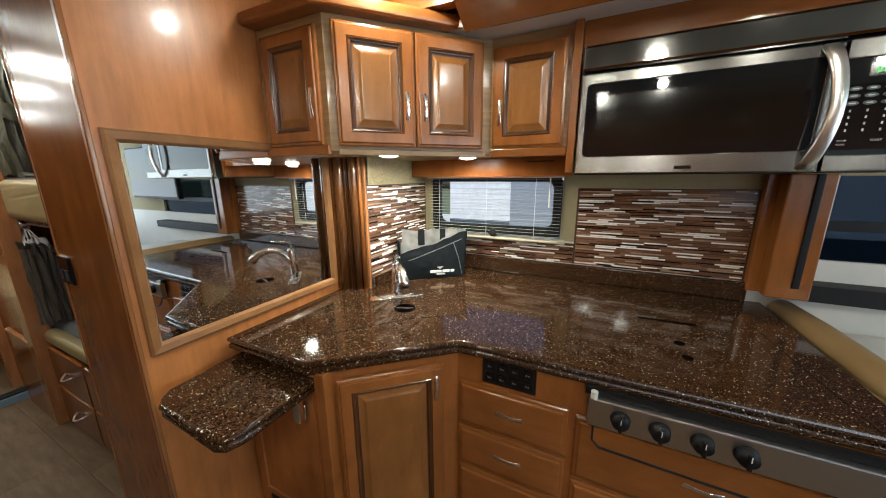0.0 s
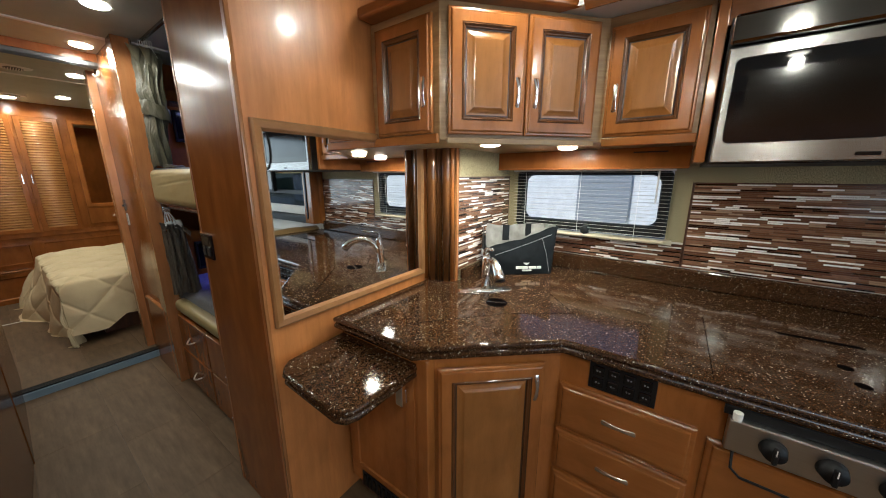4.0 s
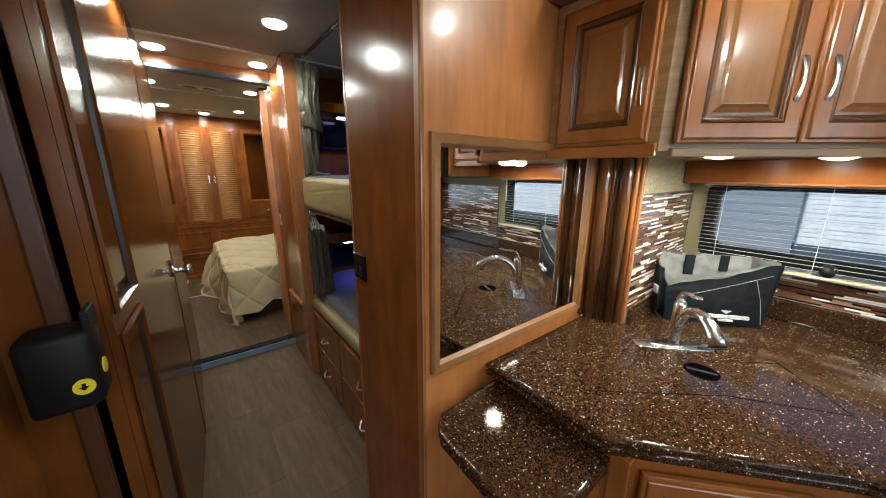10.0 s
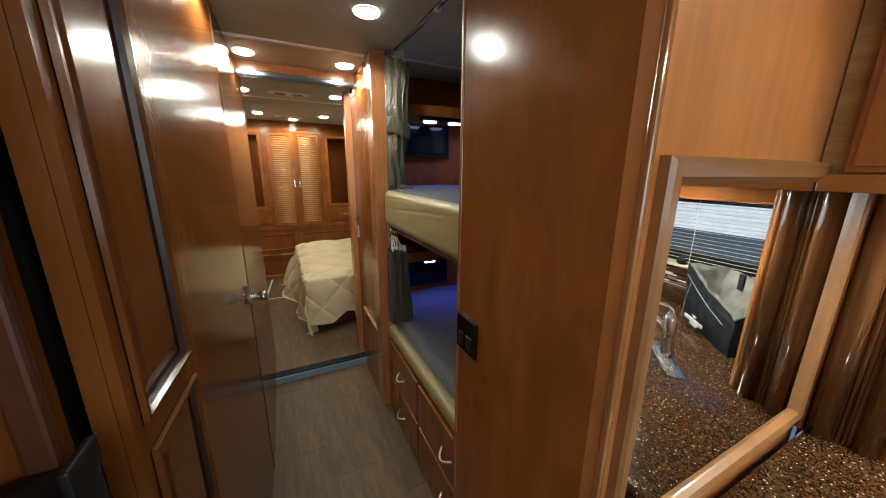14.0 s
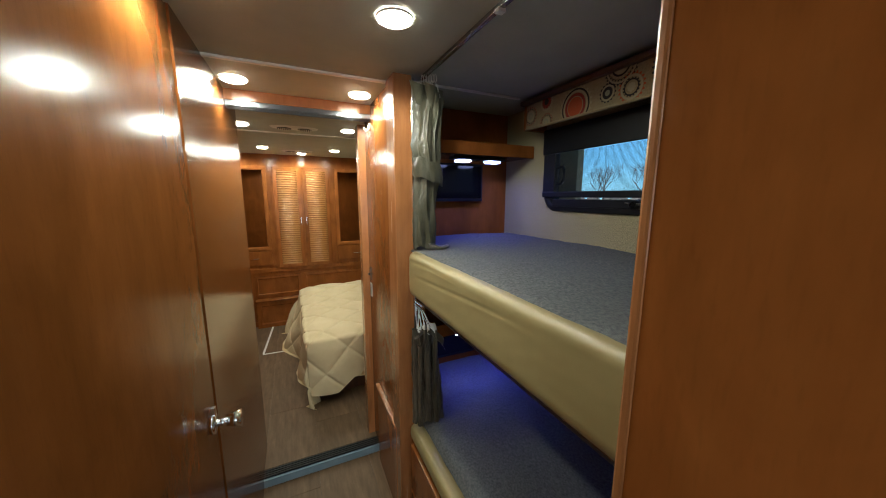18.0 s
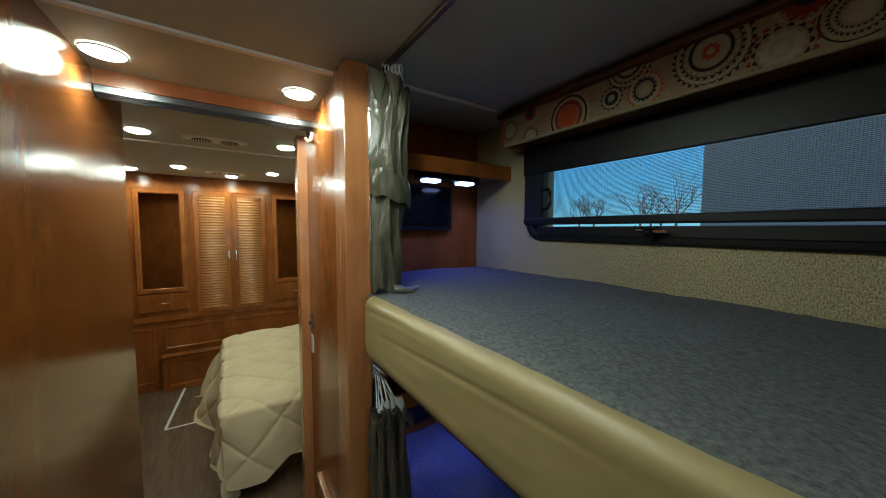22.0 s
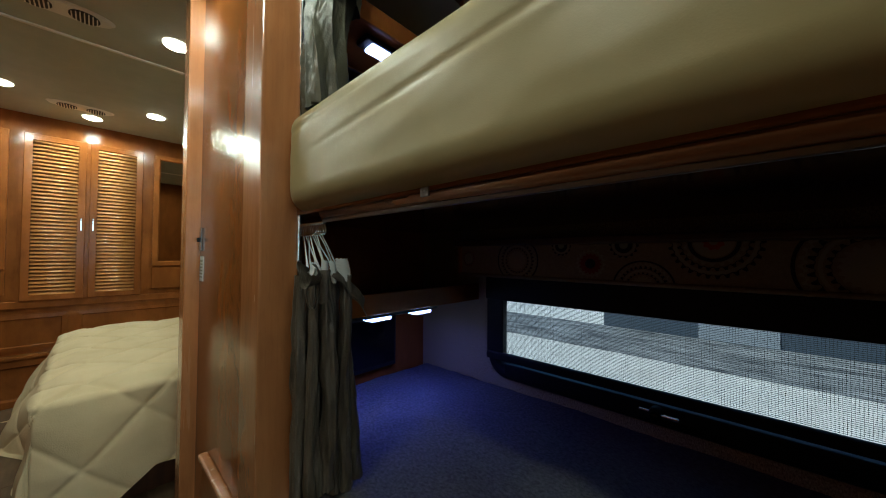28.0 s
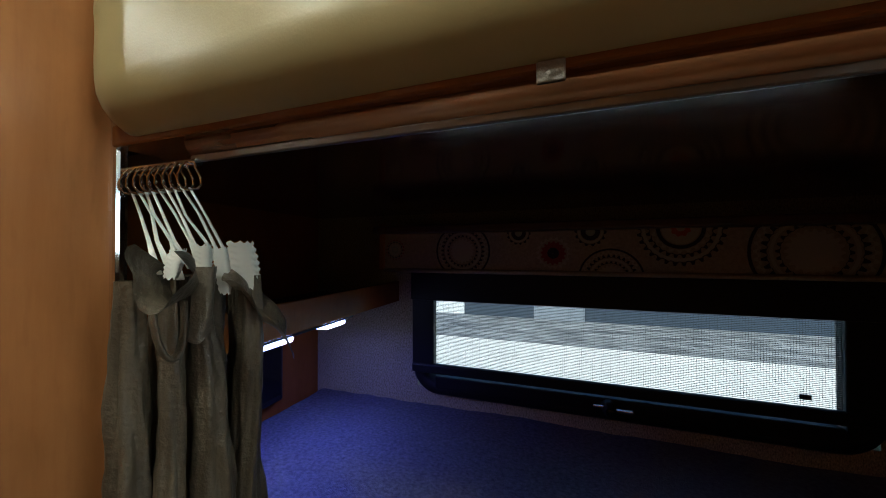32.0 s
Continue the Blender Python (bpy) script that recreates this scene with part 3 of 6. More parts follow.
FASCIA = [(0.845, 1.968), (0.845, CEIL), (0.60, CEIL), (0.60, 2.150), (0.615, 2.140), (0.625, 2.118), (0.645, 2.112), (0.652, 2.088), (0.675, 2.080), (0.690, 2.052), (0.715, 2.046), (0.722, 2.030), (0.745, 2.022), (0.835, 1.966)]
fixed("slide_fascia", extrude_y(FASCIA, -4.2, -0.722), CAB_H, "stepped glossy cherry fascia at the slide-out ceiling", "trim")
fixed("slide_fascia_back", box(0.75, 0.80, -0.722, -0.002, 2.032, CEIL), CAB_H, "cherry fascia over the corner cabinet", "trim")
part("end_stile", box(0.972, 1.49, -1.118, -1.088, 1.46, 1.987, 0.003), CAB, upper, "plain side board")
part("light_rail", box(0.985, 1.0, -1.085, -0.785, 1.528, 1.56, 0.003), CAB_H, upper)
part("rail_diagonal", move(box(0, 0.595, -0.004, 0.014, 0, 0.022, 0.003), facing(*_n, 0.531, -0.362, 1.530)), OAK, upper, "greyed oak light rail")
part("rail_side", box(0.512, 0.53, -0.33, -0.005, 1.533, 1.566, 0.003), CAB_H, upper)

# ---- worktop ----
counter = thing("countertop", "polished brown speckled quartz worktop with a double-rolled edge", "countertop")
TOP = [(0.235, -0.022), (0.235, -0.425), (0.545, -0.780), (0.575, -0.815), (0.585, -1.93), (1.495, -1.93), (1.495, -0.17), (0.91, -0.17), (0.86, -0.022)]


def grow(outline, d):
    """The front of the outline moved in by d, its back left alone."""
    return [(x + (d if x < 0.62 else 0), y + (d * 0.5 if -1.0 < y < -0.3 and x < 0.62 else 0)) for x, y in outline]


part("slab", prism(TOP, 0.852, 0.876, 0.0115, 6), GRANITE, counter, "", True)
part("lower_edge", prism(grow(TOP, 0.003), 0.8225, 0.8525, 0.0135, 6), GRANITE, counter, "", True)
part("backsplash", box(1.468, 1.496, -1.865, -0.17, 0.876, 0.965, 0.008), GRANITE, counter)
part("side_splash", box(0.93, 1.468, -0.19, -0.168, 0.876, 0.93, 0.005), GRANITE, counter)
SEAM = mat("dark_seam", (0.004, 0.003, 0.003), 1.0, spec=0.0)
for a, b in (((0.60, -1.205), (1.08, -1.20)), ((1.07, -1.41), (1.08, -1.60)), ((0.60, -1.845), (1.10, -1.80))):
    w = 0.009 if a[0] > 1 else 0.0016
    part("seam", prism([(a[0] - w, a[1]), (a[0] + w, a[1] + w), (b[0] + w, b[1]), (b[0] - w, b[1] - w)], 0.8755, 0.8768), SEAM, counter, "dark cut line")
for a, b in (((0.36, -0.30), (0.66, -0.56)), ((0.66, -0.56), (0.82, -0.78)), ((0.82, -0.78), (1.00, -0.62)), ((1.00, -0.62), (0.80, -0.44)), ((0.45, -0.20), (0.36, -0.30))):
    d = Vector((b[0] - a[0], b[1] - a[1])).normalized() * 0.0013
    part("seam", prism([(a[0] - d.y, a[1] + d.x), (a[0] + d.y, a[1] - d.x), (b[0] + d.y, b[1] - d.x), (b[0] - d.y, b[1] + d.x)], 0.8755, 0.8768), SEAM, counter, "cut line of the sink cover")
# No holes are cut: black discs give their shade.
for x, y, r in ((0.888, -1.516, 0.016), (0.788, -1.521, 0.016), (0.742, -0.478, 0.047)):
    part("finger_hole", cyl((x, y, 0.875), (x, y, 0.8772), r, seg=28), SEAM, counter, "flat black disc for the shade in a finger hole")
# Steel strip laid on the disc as the glint inside the hole.
part("hole_glint", move(box(-0.007, 0.007, -0.040, 0.040, 0, 0.0008), Matrix.Translation((0.742, -0.478, 0.8774)) @ Matrix.Rotation(radians(20), 4, "Z")), STEEL, counter, "thin steel strip for the glint in the hole")
flap = thing("drop_leaf", "small quartz side leaf set just below the worktop", "counter leaf")
LEAF = [(-0.022, -0.105), (0.0, -0.07), (0.03, -0.045), (0.30, -0.025), (0.30, -0.43), (0.02, -0.43), (-0.018, -0.415), (-0.032, -0.385)]
part("slab", prism(LEAF, 0.778, 0.800, 0.0105, 6), GRANITE, flap, "", True)
part("lower_edge", prism([(x + 0.003 if x < 0.2 else x, y + (0.003 if y < -0.3 else -0.003)) for x, y in LEAF], 0.751, 0.7785, 0.0125, 6), GRANITE, flap, "", True)
part("bracket", box(0.21, 0.232, -0.405, -0.375, 0.66, 0.755, 0.004), CHROME, flap, "chrome support catch")

# ---- base cabinets ----
base = thing("base_cabinet", "brown maple base cabinet with a raised-panel door and drawers", "cabinet")
part("body", prism([(0.27, -0.03), (0.27, -0.43), (0.305, -0.468), (0.572, -0.765), (0.60, -0.80), (0.60, -1.91), (1.48, -1.91), (1.48, -0.18), (0.87, -0.18), (0.87, -0.03)], 0.10, 0.828), CAB, base)
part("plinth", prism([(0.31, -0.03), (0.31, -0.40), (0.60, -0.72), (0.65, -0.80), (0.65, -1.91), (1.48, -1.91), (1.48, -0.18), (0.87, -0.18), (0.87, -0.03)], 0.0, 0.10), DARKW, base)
part("corner_stile", box(0.262, 0.305, -0.472, -0.425, 0.10, 0.828, 0.004), CAB, base)
_d2 = Vector((0.268, -0.295)).normalized()
raised_door(base, facing(_d2.y, -_d2.x, 0.305, -0.483, 0.125), 0.372, 0.665, "r", handle_z=0.575)
side = part("side_panel", move(rings(0.36, 0.62, [(0, 0), (0, -0.006), (0.04, -0.008), (0.044, -0.002), (0.05, -0.002)], True), facing(-1, 0, 0.27, -0.05, 0.16)), CAB, base)
gr = part("grille", move(box(0.06, 0.33, -0.012, -0.008, 0.0, 0.07), facing(-1, 0, 0.27, -0.05, 0.105)), BLACKP, base, "black slotted floor grille")
for k in range(9):
    part("slot", move(box(0.07 + 0.028 * k, 0.085 + 0.028 * k, -0.0145, -0.0115, 0.01, 0.06), facing(-1, 0, 0.27, -0.05, 0.105)), BLACKG, gr)
part("hinge_catch", move(box(0.325, 0.345, -0.03, -0.008, 0.545, 0.60, 0.004), facing(-1, 0, 0.27, -0.05, 0.105)), CHROME, base, "chrome catch")
for z0, z1 in ((0.535, 0.712), (0.355, 0.520), (0.135, 0.340)):
    raised_door(base, facing(-1, 0, 0.60, -0.808, z0), 0.385, z1 - z0, "h", "drawer", slab=True, wood_m=CAB_H)
for z0, z1 in ((0.47, 0.700), (0.135, 0.455)):
    raised_door(base, facing(-1, 0, 0.60, -1.215, z0), 0.68, z1 - z0, "h", "drawer", slab=True, wood_m=CAB_H, length=0.14)
KEYM2 = mat("grey_symbol_print", (0.16, 0.16, 0.16), 0.6)
sw = thing("switch_panel", "black rocker switch panel on the cabinet front", "switch panel")
part("plate", move(box(0, 0.188, -0.006, 0.0, 0, 0.098, 0.002), facing(-1, 0, 0.598, -0.898, 0.728)), BLACKP, sw)
for k in range(8):
    part("rocker", move(box(0.012 + 0.044 * (k % 4), 0.044 + 0.044 * (k % 4), -0.011, -0.005, 0.010 + 0.042 * (k // 4), 0.044 + 0.042 * (k // 4), 0.003), facing(-1, 0, 0.598, -0.898, 0.728)), BLACKG, sw)
for k in range(8):
    for dx, hh in ((0.010, 0.005), (0.018, 0.003)):
        part("print", move(box(0.012 + 0.044 * (k % 4) + dx, 0.012 + 0.044 * (k % 4) + dx + 0.004, -0.0122, -0.0108, 0.026 + 0.042 * (k // 4), 0.026 + hh + 0.042 * (k // 4)), facing(-1, 0, 0.598, -0.898, 0.728)), KEYM2, sw, "tiny white symbol")
PANELM = mat("satin_steel", (0.50, 0.50, 0.49), 0.33, 1.0, (0.54, 0.54, 0.53), (3, 3, 400), 3)
stove = thing("cooktop", "stainless steel cooktop front with four black knobs", "cooktop")
RNG = facing(-1, 0, 0.585, -1.245, 0.0)
part("panel", move(extrude_y([(0, 0), (0, 0)] and [(0.0, 0.708), (0.62, 0.708), (0.62, 0.800), (0.0, 0.800)], -0.028, 0.0, 0.004), RNG), PANELM, stove, "brushed steel control panel")
part("shadow_gap", move(box(-0.01, 0.63, -0.010, 0.0, 0.802, 0.826), RNG), BLACKP, stove)
for x in (0.088, 0.185, 0.280, 0.370):
    kn = part("knob", move(cyl((x, -0.028, 0.755), (x, -0.050, 0.755), 0.027, 0.022), RNG), BLACKP, stove, "round black control knob", True)
    part("grip", move(box(x - 0.005, x + 0.005, -0.060, -0.048, 0.733, 0.777, 0.003), RNG), BLACKP, kn)
    part("mark", move(box(x - 0.001, x + 0.001, -0.0612, -0.0598, 0.760, 0.776), RNG), WHITEP, kn, "white pointer mark")
part("corner_peg", move(cyl((0.015, -0.022, 0.800), (0.015, -0.022, 0.822), 0.010), RNG), WHITEP, stove, "pale plastic peg")
part("loop", move(sweep([(0.02, -0.02, 0.705), (0.02, -0.035, 0.665), (0.04, -0.038, 0.648), (0.30, -0.038, 0.640), (0.62, -0.038, 0.634)], 0.0035, 8), RNG), BLACKP, stove, "black wire rail", True)

# ---- microwave ----
VENTM = brushed(mat("polished_steel", (0.27, 0.264, 0.255), 0.075, 1.0), 0.6)
mw = thing("microwave", "stainless steel over-range microwave with a dark glass door", "microwave")
part("body", box(0.935, 1.49, -1.985, -1.125, 1.452, 1.876), BLACKP, mw)
MF = facing(-1, 0, 0.935, -1.128, 1.455)
dr = part("door", move(lofted([rounded(*a) for a in ((0, 0.638, 0, 0.332, 0.004, 0.0), (0, 0.638, 0, 0.332, 0.004, -0.022), (0.004, 0.634, 0.004, 0.328, 0.004, -0.026),
                                               (0.020, 0.612, 0.058, 0.300, 0.018, -0.026), (0.022, 0.610, 0.060, 0.298, 0.016, -0.0225))]), MF), STEEL, mw, "brushed steel door frame")
part("glass", move(box(0.015, 0.615, -0.0228, -0.015, 0.05, 0.305), MF), BLACKG, dr, "dark door glass")
part("window", move(rings(0.52, 0.16, [(0.0, -0.0236), (0.001, -0.0236)], True), MF @ Matrix.Translation((0.055, 0, 0.10))), mat("mesh_window", (0.0065, 0.0050, 0.0042), 0.10, spec=0.35), dr, "brown tinted window")
part("handle", move(ribbon([(0.606 + 0.020 * math.sin(math.pi * q / 14), -0.026 - 0.046 * math.sin(math.pi * q / 14) ** 0.6, 0.012 + 0.312 * q / 14) for q in range(15)], Vector((1, 0, 0)), [0.015 + 0.004 * abs(q / 7 - 1) for q in range(15)], 0.008), MF), NICKEL, dr, "bowed steel handle", True)
cp = part("control_panel", move(box(0.642, 0.85, -0.025, 0.0, 0.0, 0.332, 0.004), MF), BLACKG, mw, "black control panel")
part("lower_trim", move(box(0.642, 0.85, -0.029, -0.024, 0.0, 0.045, 0.003), MF), STEEL, cp)
part("upper_trim", move(box(0.642, 0.85, -0.029, -0.024, 0.285, 0.332, 0.003), MF), STEEL, cp)
GREEN = mat("green_digits", (0.10, 0.9, 0.15), 0.5, emit=1.2)
KEYM = mat("grey_key", (0.045, 0.062, 0.068), 0.45)
DIM = mat("dim_print", (0.45, 0.45, 0.45), 0.6)
DISP = part("display", move(box(0.690, 0.815, -0.0256, -0.0248, 0.240, 0.272), MF), mat("display_glass", (0.004, 0.012, 0.006), 0.1), cp, "dark clock display")
for c in range(4):
    for sx, sz, wx, wz in ((0, 0.006, 0.0012, 0.005), (0.0056, 0.006, 0.0012, 0.005), (0, 0.0, 0.0012, 0.005), (0.0056, 0.0, 0.0012, 0.005), (0.0012, 0.0112, 0.0044, 0.0012), (0.0012, -0.0006, 0.0044, 0.0012)):
        x = 0.703 + 0.0125 * c + (0.006 if c > 1 else 0) + sx
        part("segment", move(box(x, x + wx, -0.0264, -0.0255, 0.249 + sz, 0.249 + sz + wz), MF), GREEN, DISP, "lit green clock segment")
for r in range(3):
    for c in range(5):
        x, z = 0.672 + 0.032 * c, 0.212 - 0.018 * r
        key = part("key", move(cyl((0, -0.0246, 0), (0, -0.0262, 0), 0.0066, seg=18), MF @ Matrix.Translation((x, 0, z)) @ Matrix.Diagonal((1.9, 1, 0.82, 1))), KEYM, cp, "oval grey key")
        part("key_print", move(box(x - 0.006, x + 0.006, -0.0268, -0.0261, z - 0.0014, z + 0.0014), MF), DIM, key)
for r in range(4):
    for c in range(5):
        x, z = 0.670 + 0.032 * c, 0.154 - 0.0165 * r
        part("digit", move(box(x, x + 0.0034, -0.0262, -0.0248, z, z + 0.0066), MF), DIM, cp, "small grey print")
for c, words in ((0, ("STOP", "CLEAR")), (1, ("START", ""))):
    for r, word in enumerate(words):
        if word:
            lettering(word, 0.0075 if r == 0 else 0.006, MF @ pose(0.660 + 0.062 * c, -0.0262, 0.079 - 0.009 * r, 90), DIM, cp)
part("vent_panel", move(extrude_y([(0.0, 0.338), (0.855, 0.338), (0.855, 0.420), (0.0, 0.420)], -0.035, 0.0, 0.010), MF), VENTM, mw, "polished steel vent front")
part("badge", move(box(0.30, 0.345, -0.0275, -0.0255, 0.014, 0.024, 0.001), MF), BLACKG, dr, "dark oval maker's badge")
fixed("wall_over_microwave", box(1.0, 1.03, -2.0, -1.12, 1.878, 1.987), CAB_H, "cherry board over the microwave", "trim")

# ---- mirror on the wall ----
mir = thing("wall_mirror", "rectangular mirror in a light wood frame", "mirror")
_m = facing(0, -1, 0.022, 0.0, 0.908)
part("frame", move(rings(0.80, 0.678, [(0, 0), (0, -0.014), (0.006, -0.019), (0.026, -0.016), (0.034, -0.006), (0.036, -0.003)]), _m), FRAMEW, mir)
part("glass", move(rings(0.80, 0.678, [(0.035, -0.004), (0.036, -0.004)], True), _m), MIRROR, mir, "mirror glass")

# ---- fluted corner trim ----
flu = tagged(thing("fluted_trim", "fluted cherry corner trim of the slide-out", "trim"), kind="structure")
part("board", prism([(0.835, -0.003), (0.875, -0.165), (0.925, -0.165), (0.925, -0.003)], 0.876, 2.0), FLUTEW, flu)
for s, r, mm in ((0.05, 0.010, CAB), (0.27, 0.026, FLUTEW), (0.475, 0.006, FLUTEW), (0.54, 0.006, FLUTEW), (0.74, 0.024, FLUTEW), (0.93, 0.010, CAB)):
    x, y = 0.835 + 0.04 * s, -0.003 - 0.162 * s
    part("reed", cyl((x, y, 0.876), (x, y, 2.0), r, seg=28), mm, flu, "", True)
part("edge_strip", box(0.884, 0.90, -0.176, -0.164, 0.876, 1.55, 0.003), TRIMW, flu)

# ---- kitchen window with blind ----
kw = tagged(thing("window_3", "kitchen window with black rounded frame and raised white slat blind", "window"), kind="structure")
KM = facing(-1, 0, KX, -0.235, 1.105)
bm = bmesh.new()
loops = [[bm.verts.new(p) for p in rounded(*a)] for a in ((0.0, 0.80, 0.0, 0.337, 0.03, 0.0), (0.0, 0.80, 0.0, 0.337, 0.03, -0.012), (0.008, 0.792, 0.008, 0.329, 0.03, -0.018),
         (0.040, 0.758, 0.048, 0.318, 0.05, -0.018), (0.046, 0.752, 0.054, 0.312, 0.045, -0.006), (0.046, 0.752, 0.054, 0.312, 0.045, 0.035))]
for a, b in zip(loops, loops[1:]):
    for k in range(len(a)):
        bm.faces.new((a[k], a[(k + 1) % len(a)], b[(k + 1) % len(a)], b[k]))
part("frame", move(bm, KM), BLACKP, kw, "black window frame with round corners")
pane = part("pane", box(KX + 0.03, KX + 0.034, -1.05, -0.22, 1.09, 1.44), GLASS, kw)
pane.visible_shadow = False
part("sill", box(1.462, KX, -1.065, -0.225, 1.075, 1.098, 0.003), BEIGEP, kw, "cream window sill")
part("knob", cyl((1.47, -0.66, 1.118), (1.435, -0.66, 1.118), 0.026, 0.020), BLACKP, kw, "black round latch knob", True)
part("corner_sticker", box(1.4975, 1.499, -0.305, -0.285, 1.16, 1.18), BLACKG, kw)
SLATM = mat("blind_slat_enamel", (0.42, 0.40, 0.35), 0.45)
bl = thing("slat_blind", "white horizontal slat blind hung in front of the window", "blind")
bm0 = None
n_slat = 18
for k in range(n_slat):
    z = 1.430 - 0.0185 * k
    if bm0 is None:
        s = part("slat", extrude_y([(-0.0065, -0.0006), (-0.003, 0.0004), (0.0, 0.0008), (0.003, 0.0004), (0.0065, -0.0006), (0.003, 0.0), (0.0, 0.0003), (-0.003, 0.0)], -0.40, 0.40), SLATM, bl)
        bm0 = s.data
    else:
        s = new("slat", bm0)
        s.parent = bl
    s.location = (1.445, -0.635, z)
for y in (-0.31, -0.62, -0.90):
    part("cord", cyl((1.434, y, 1.09), (1.434, y, 1.45), 0.0012, seg=6), WHITEP, bl)
part("head_rail", box(1.43, 1.46, -1.04, -0.23, 1.437, 1.46, 0.002), WHITEP, bl)
part("bottom_rail", box(1.433, 1.457, -1.03, -0.24, 1.085, 1.097, 0.003), BEIGEP, bl)
part("wand", cyl((1.425, -0.975, 1.44), (1.425, -0.975, 1.28), 0.004, seg=8), WHITEP, bl, "white tilt wand")
kv = thing("window_pelmet", "plain cherry pelmet board over the kitchen window", "pelmet")
part("board", box(1.34, 1.355, -1.085, -0.17, 1.452, 1.543, 0.003), CHERRY, kv)
part("slot", box(1.337, 1.3405, -1.0, -0.865, 1.519, 1.525), BLACKP, kv, "thin dark slot")
part("lower_bead", box(1.336, 1.358, -1.085, -0.17, 1.446, 1.454, 0.002), CAB_H, kv, "rounded lower bead")

# ---- wooden side frame and the front window ----
sf = tagged(thing("window_4", "large side window in a cherry frame", "window"), kind="structure")
part("frame", box(1.38, 1.50, -2.03, -1.89, 0.935, 1.45, 0.006), CAB, sf)
part("slot", box(1.372, 1.381, -1.99, -1.965, 0.985, 1.45, 0.004), BLACKP, sf, "dark rounded slot")
part("post", box(1.455, KX - 0.001, -1.892, -1.852, 0.935, 1.45, 0.003), CAB, sf)
pane = part("pane", box(KX + 0.02, KX + 0.025, -3.2, -2.0, 1.0, 1.44), TINTED, sf)
pane.visible_shadow = False
part("sill", box(1.40, KX, -3.2, -2.03, 0.93, 1.0, 0.004), BLACKP, sf)
part("rail", box(1.485, 1.499, -3.2, -2.03, 1.22, 1.26), BLACKP, sf)
lw = tagged(thing("window_5", "tinted side window opposite the kitchen", "window"), kind="structure")
pane = part("pane", box(-2.035, -2.03, -3.9, -2.6, 0.95, 1.65), SIDEGLASS, lw)
pane.visible_shadow = False
tv = thing("television", "wide black flat television on the dinette wall", "television")
part("bezel", box(1.405, 1.45, -3.62, -2.66, 1.24, 1.78, 0.008), BLACKP, tv)
part("screen", box(1.401, 1.406, -3.60, -2.68, 1.265, 1.765), BLACKG, tv, "dark glossy screen")
part("bracket", box(1.45, KX - 0.001, -3.2, -3.08, 1.40, 1.60, 0.004), BLACKP, tv)
SADDLE = mat("saddle_vinyl", (0.25, 0.155, 0.066), 0.38, 0, (0.30, 0.19, 0.085), (7, 7, 7), 5, 0.045, 500)
bn = thing("dinette_seat", "tan vinyl dinette seat back beside the worktop", "seat")
part("roll", sweep([(1.47, -1.99, 0.855), (1.20, -2.0, 0.862), (0.90, -2.02, 0.85), (0.62, -2.05, 0.84)], 0.052, 14), SADDLE, bn, "rolled tan top edge", True)
part("back", box(0.60, 1.49, -2.10, -1.96, 0.0, 0.84, 0.02), SADDLE, bn)
part("cushion", box(0.62, 1.49, -2.9, -2.10, 0.30, 0.80, 0.04), PLASTER, bn, "pale grey cushion")

# ---- tap and bag ----
tap = thing("kitchen_tap", "brushed nickel single-lever kitchen tap", "tap")
TM = Matrix.Translation((0.852, -0.363, 0.876)) @ Matrix.Rotation(math.atan2(-0.70, -0.72), 4, "Z")
part("plate", move(prism([(0.030 * math.copysign(abs(math.sin(a)) ** 0.5, math.sin(a)), 0.132 * math.copysign(abs(math.cos(a)) ** 0.35, math.cos(a))) for a in (2 * math.pi * q / 40 for q in range(40))], 0.0, 0.0035, 0.0012), TM), SATIN, tap, "long base plate", True)
part("boss", move(prism([(0.026 * math.sin(a), 0.085 * math.cos(a)) for a in (2 * math.pi * q / 40 for q in range(40))], 0.0035, 0.010, 0.004), TM), SATIN, tap, "raised oval boss", True)
part("column", move(sweep([(0, 0, 0.006), (0.0, 0, 0.03), (0.001, 0, 0.08), (0.004, 0, 0.13), (0.006, 0, 0.160), (0.007, 0, 0.176), (0.007, 0, 0.182)], [0.0235, 0.0215, 0.0205, 0.0200, 0.0195, 0.016, 0.008], 24), TM), SATIN, tap, "", True)
arc = [(0.004, 0, 0.070), (0.018, 0, 0.108), (0.038, 0, 0.140), (0.065, 0, 0.161), (0.100, 0, 0.172), (0.135, 0, 0.170), (0.168, 0, 0.157), (0.194, 0, 0.137), (0.210, 0, 0.116)]
part("spout", move(sweep(arc, [0.0135, 0.015, 0.0155, 0.016, 0.0165, 0.018, 0.020, 0.0225, 0.0235], 22), TM), SATIN, tap, "arched spout", True)
part("spray_tip", move(cyl((0.209, 0, 0.118), (0.2125, 0, 0.1125), 0.0215, 0.020), TM), BLACKP, tap, "dark spray tip", True)
part("lever", move(ribbon([(0.004, 0, 0.165), (0.003, 0, 0.185), (0.007, 0, 0.200), (0.020, 0, 0.211), (0.042, 0, 0.216), (0.066, 0, 0.216), (0.085, 0, 0.219), (0.098, 0, 0.222), (0.104, 0, 0.223)], Vector((0, 1, 0)), [0.017, 0.0165, 0.014, 0.011, 0.0080, 0.0075, 0.0105, 0.0095, 0.004], 0.0055), TM), SATIN, tap, "raised lever with an oval tip", True)

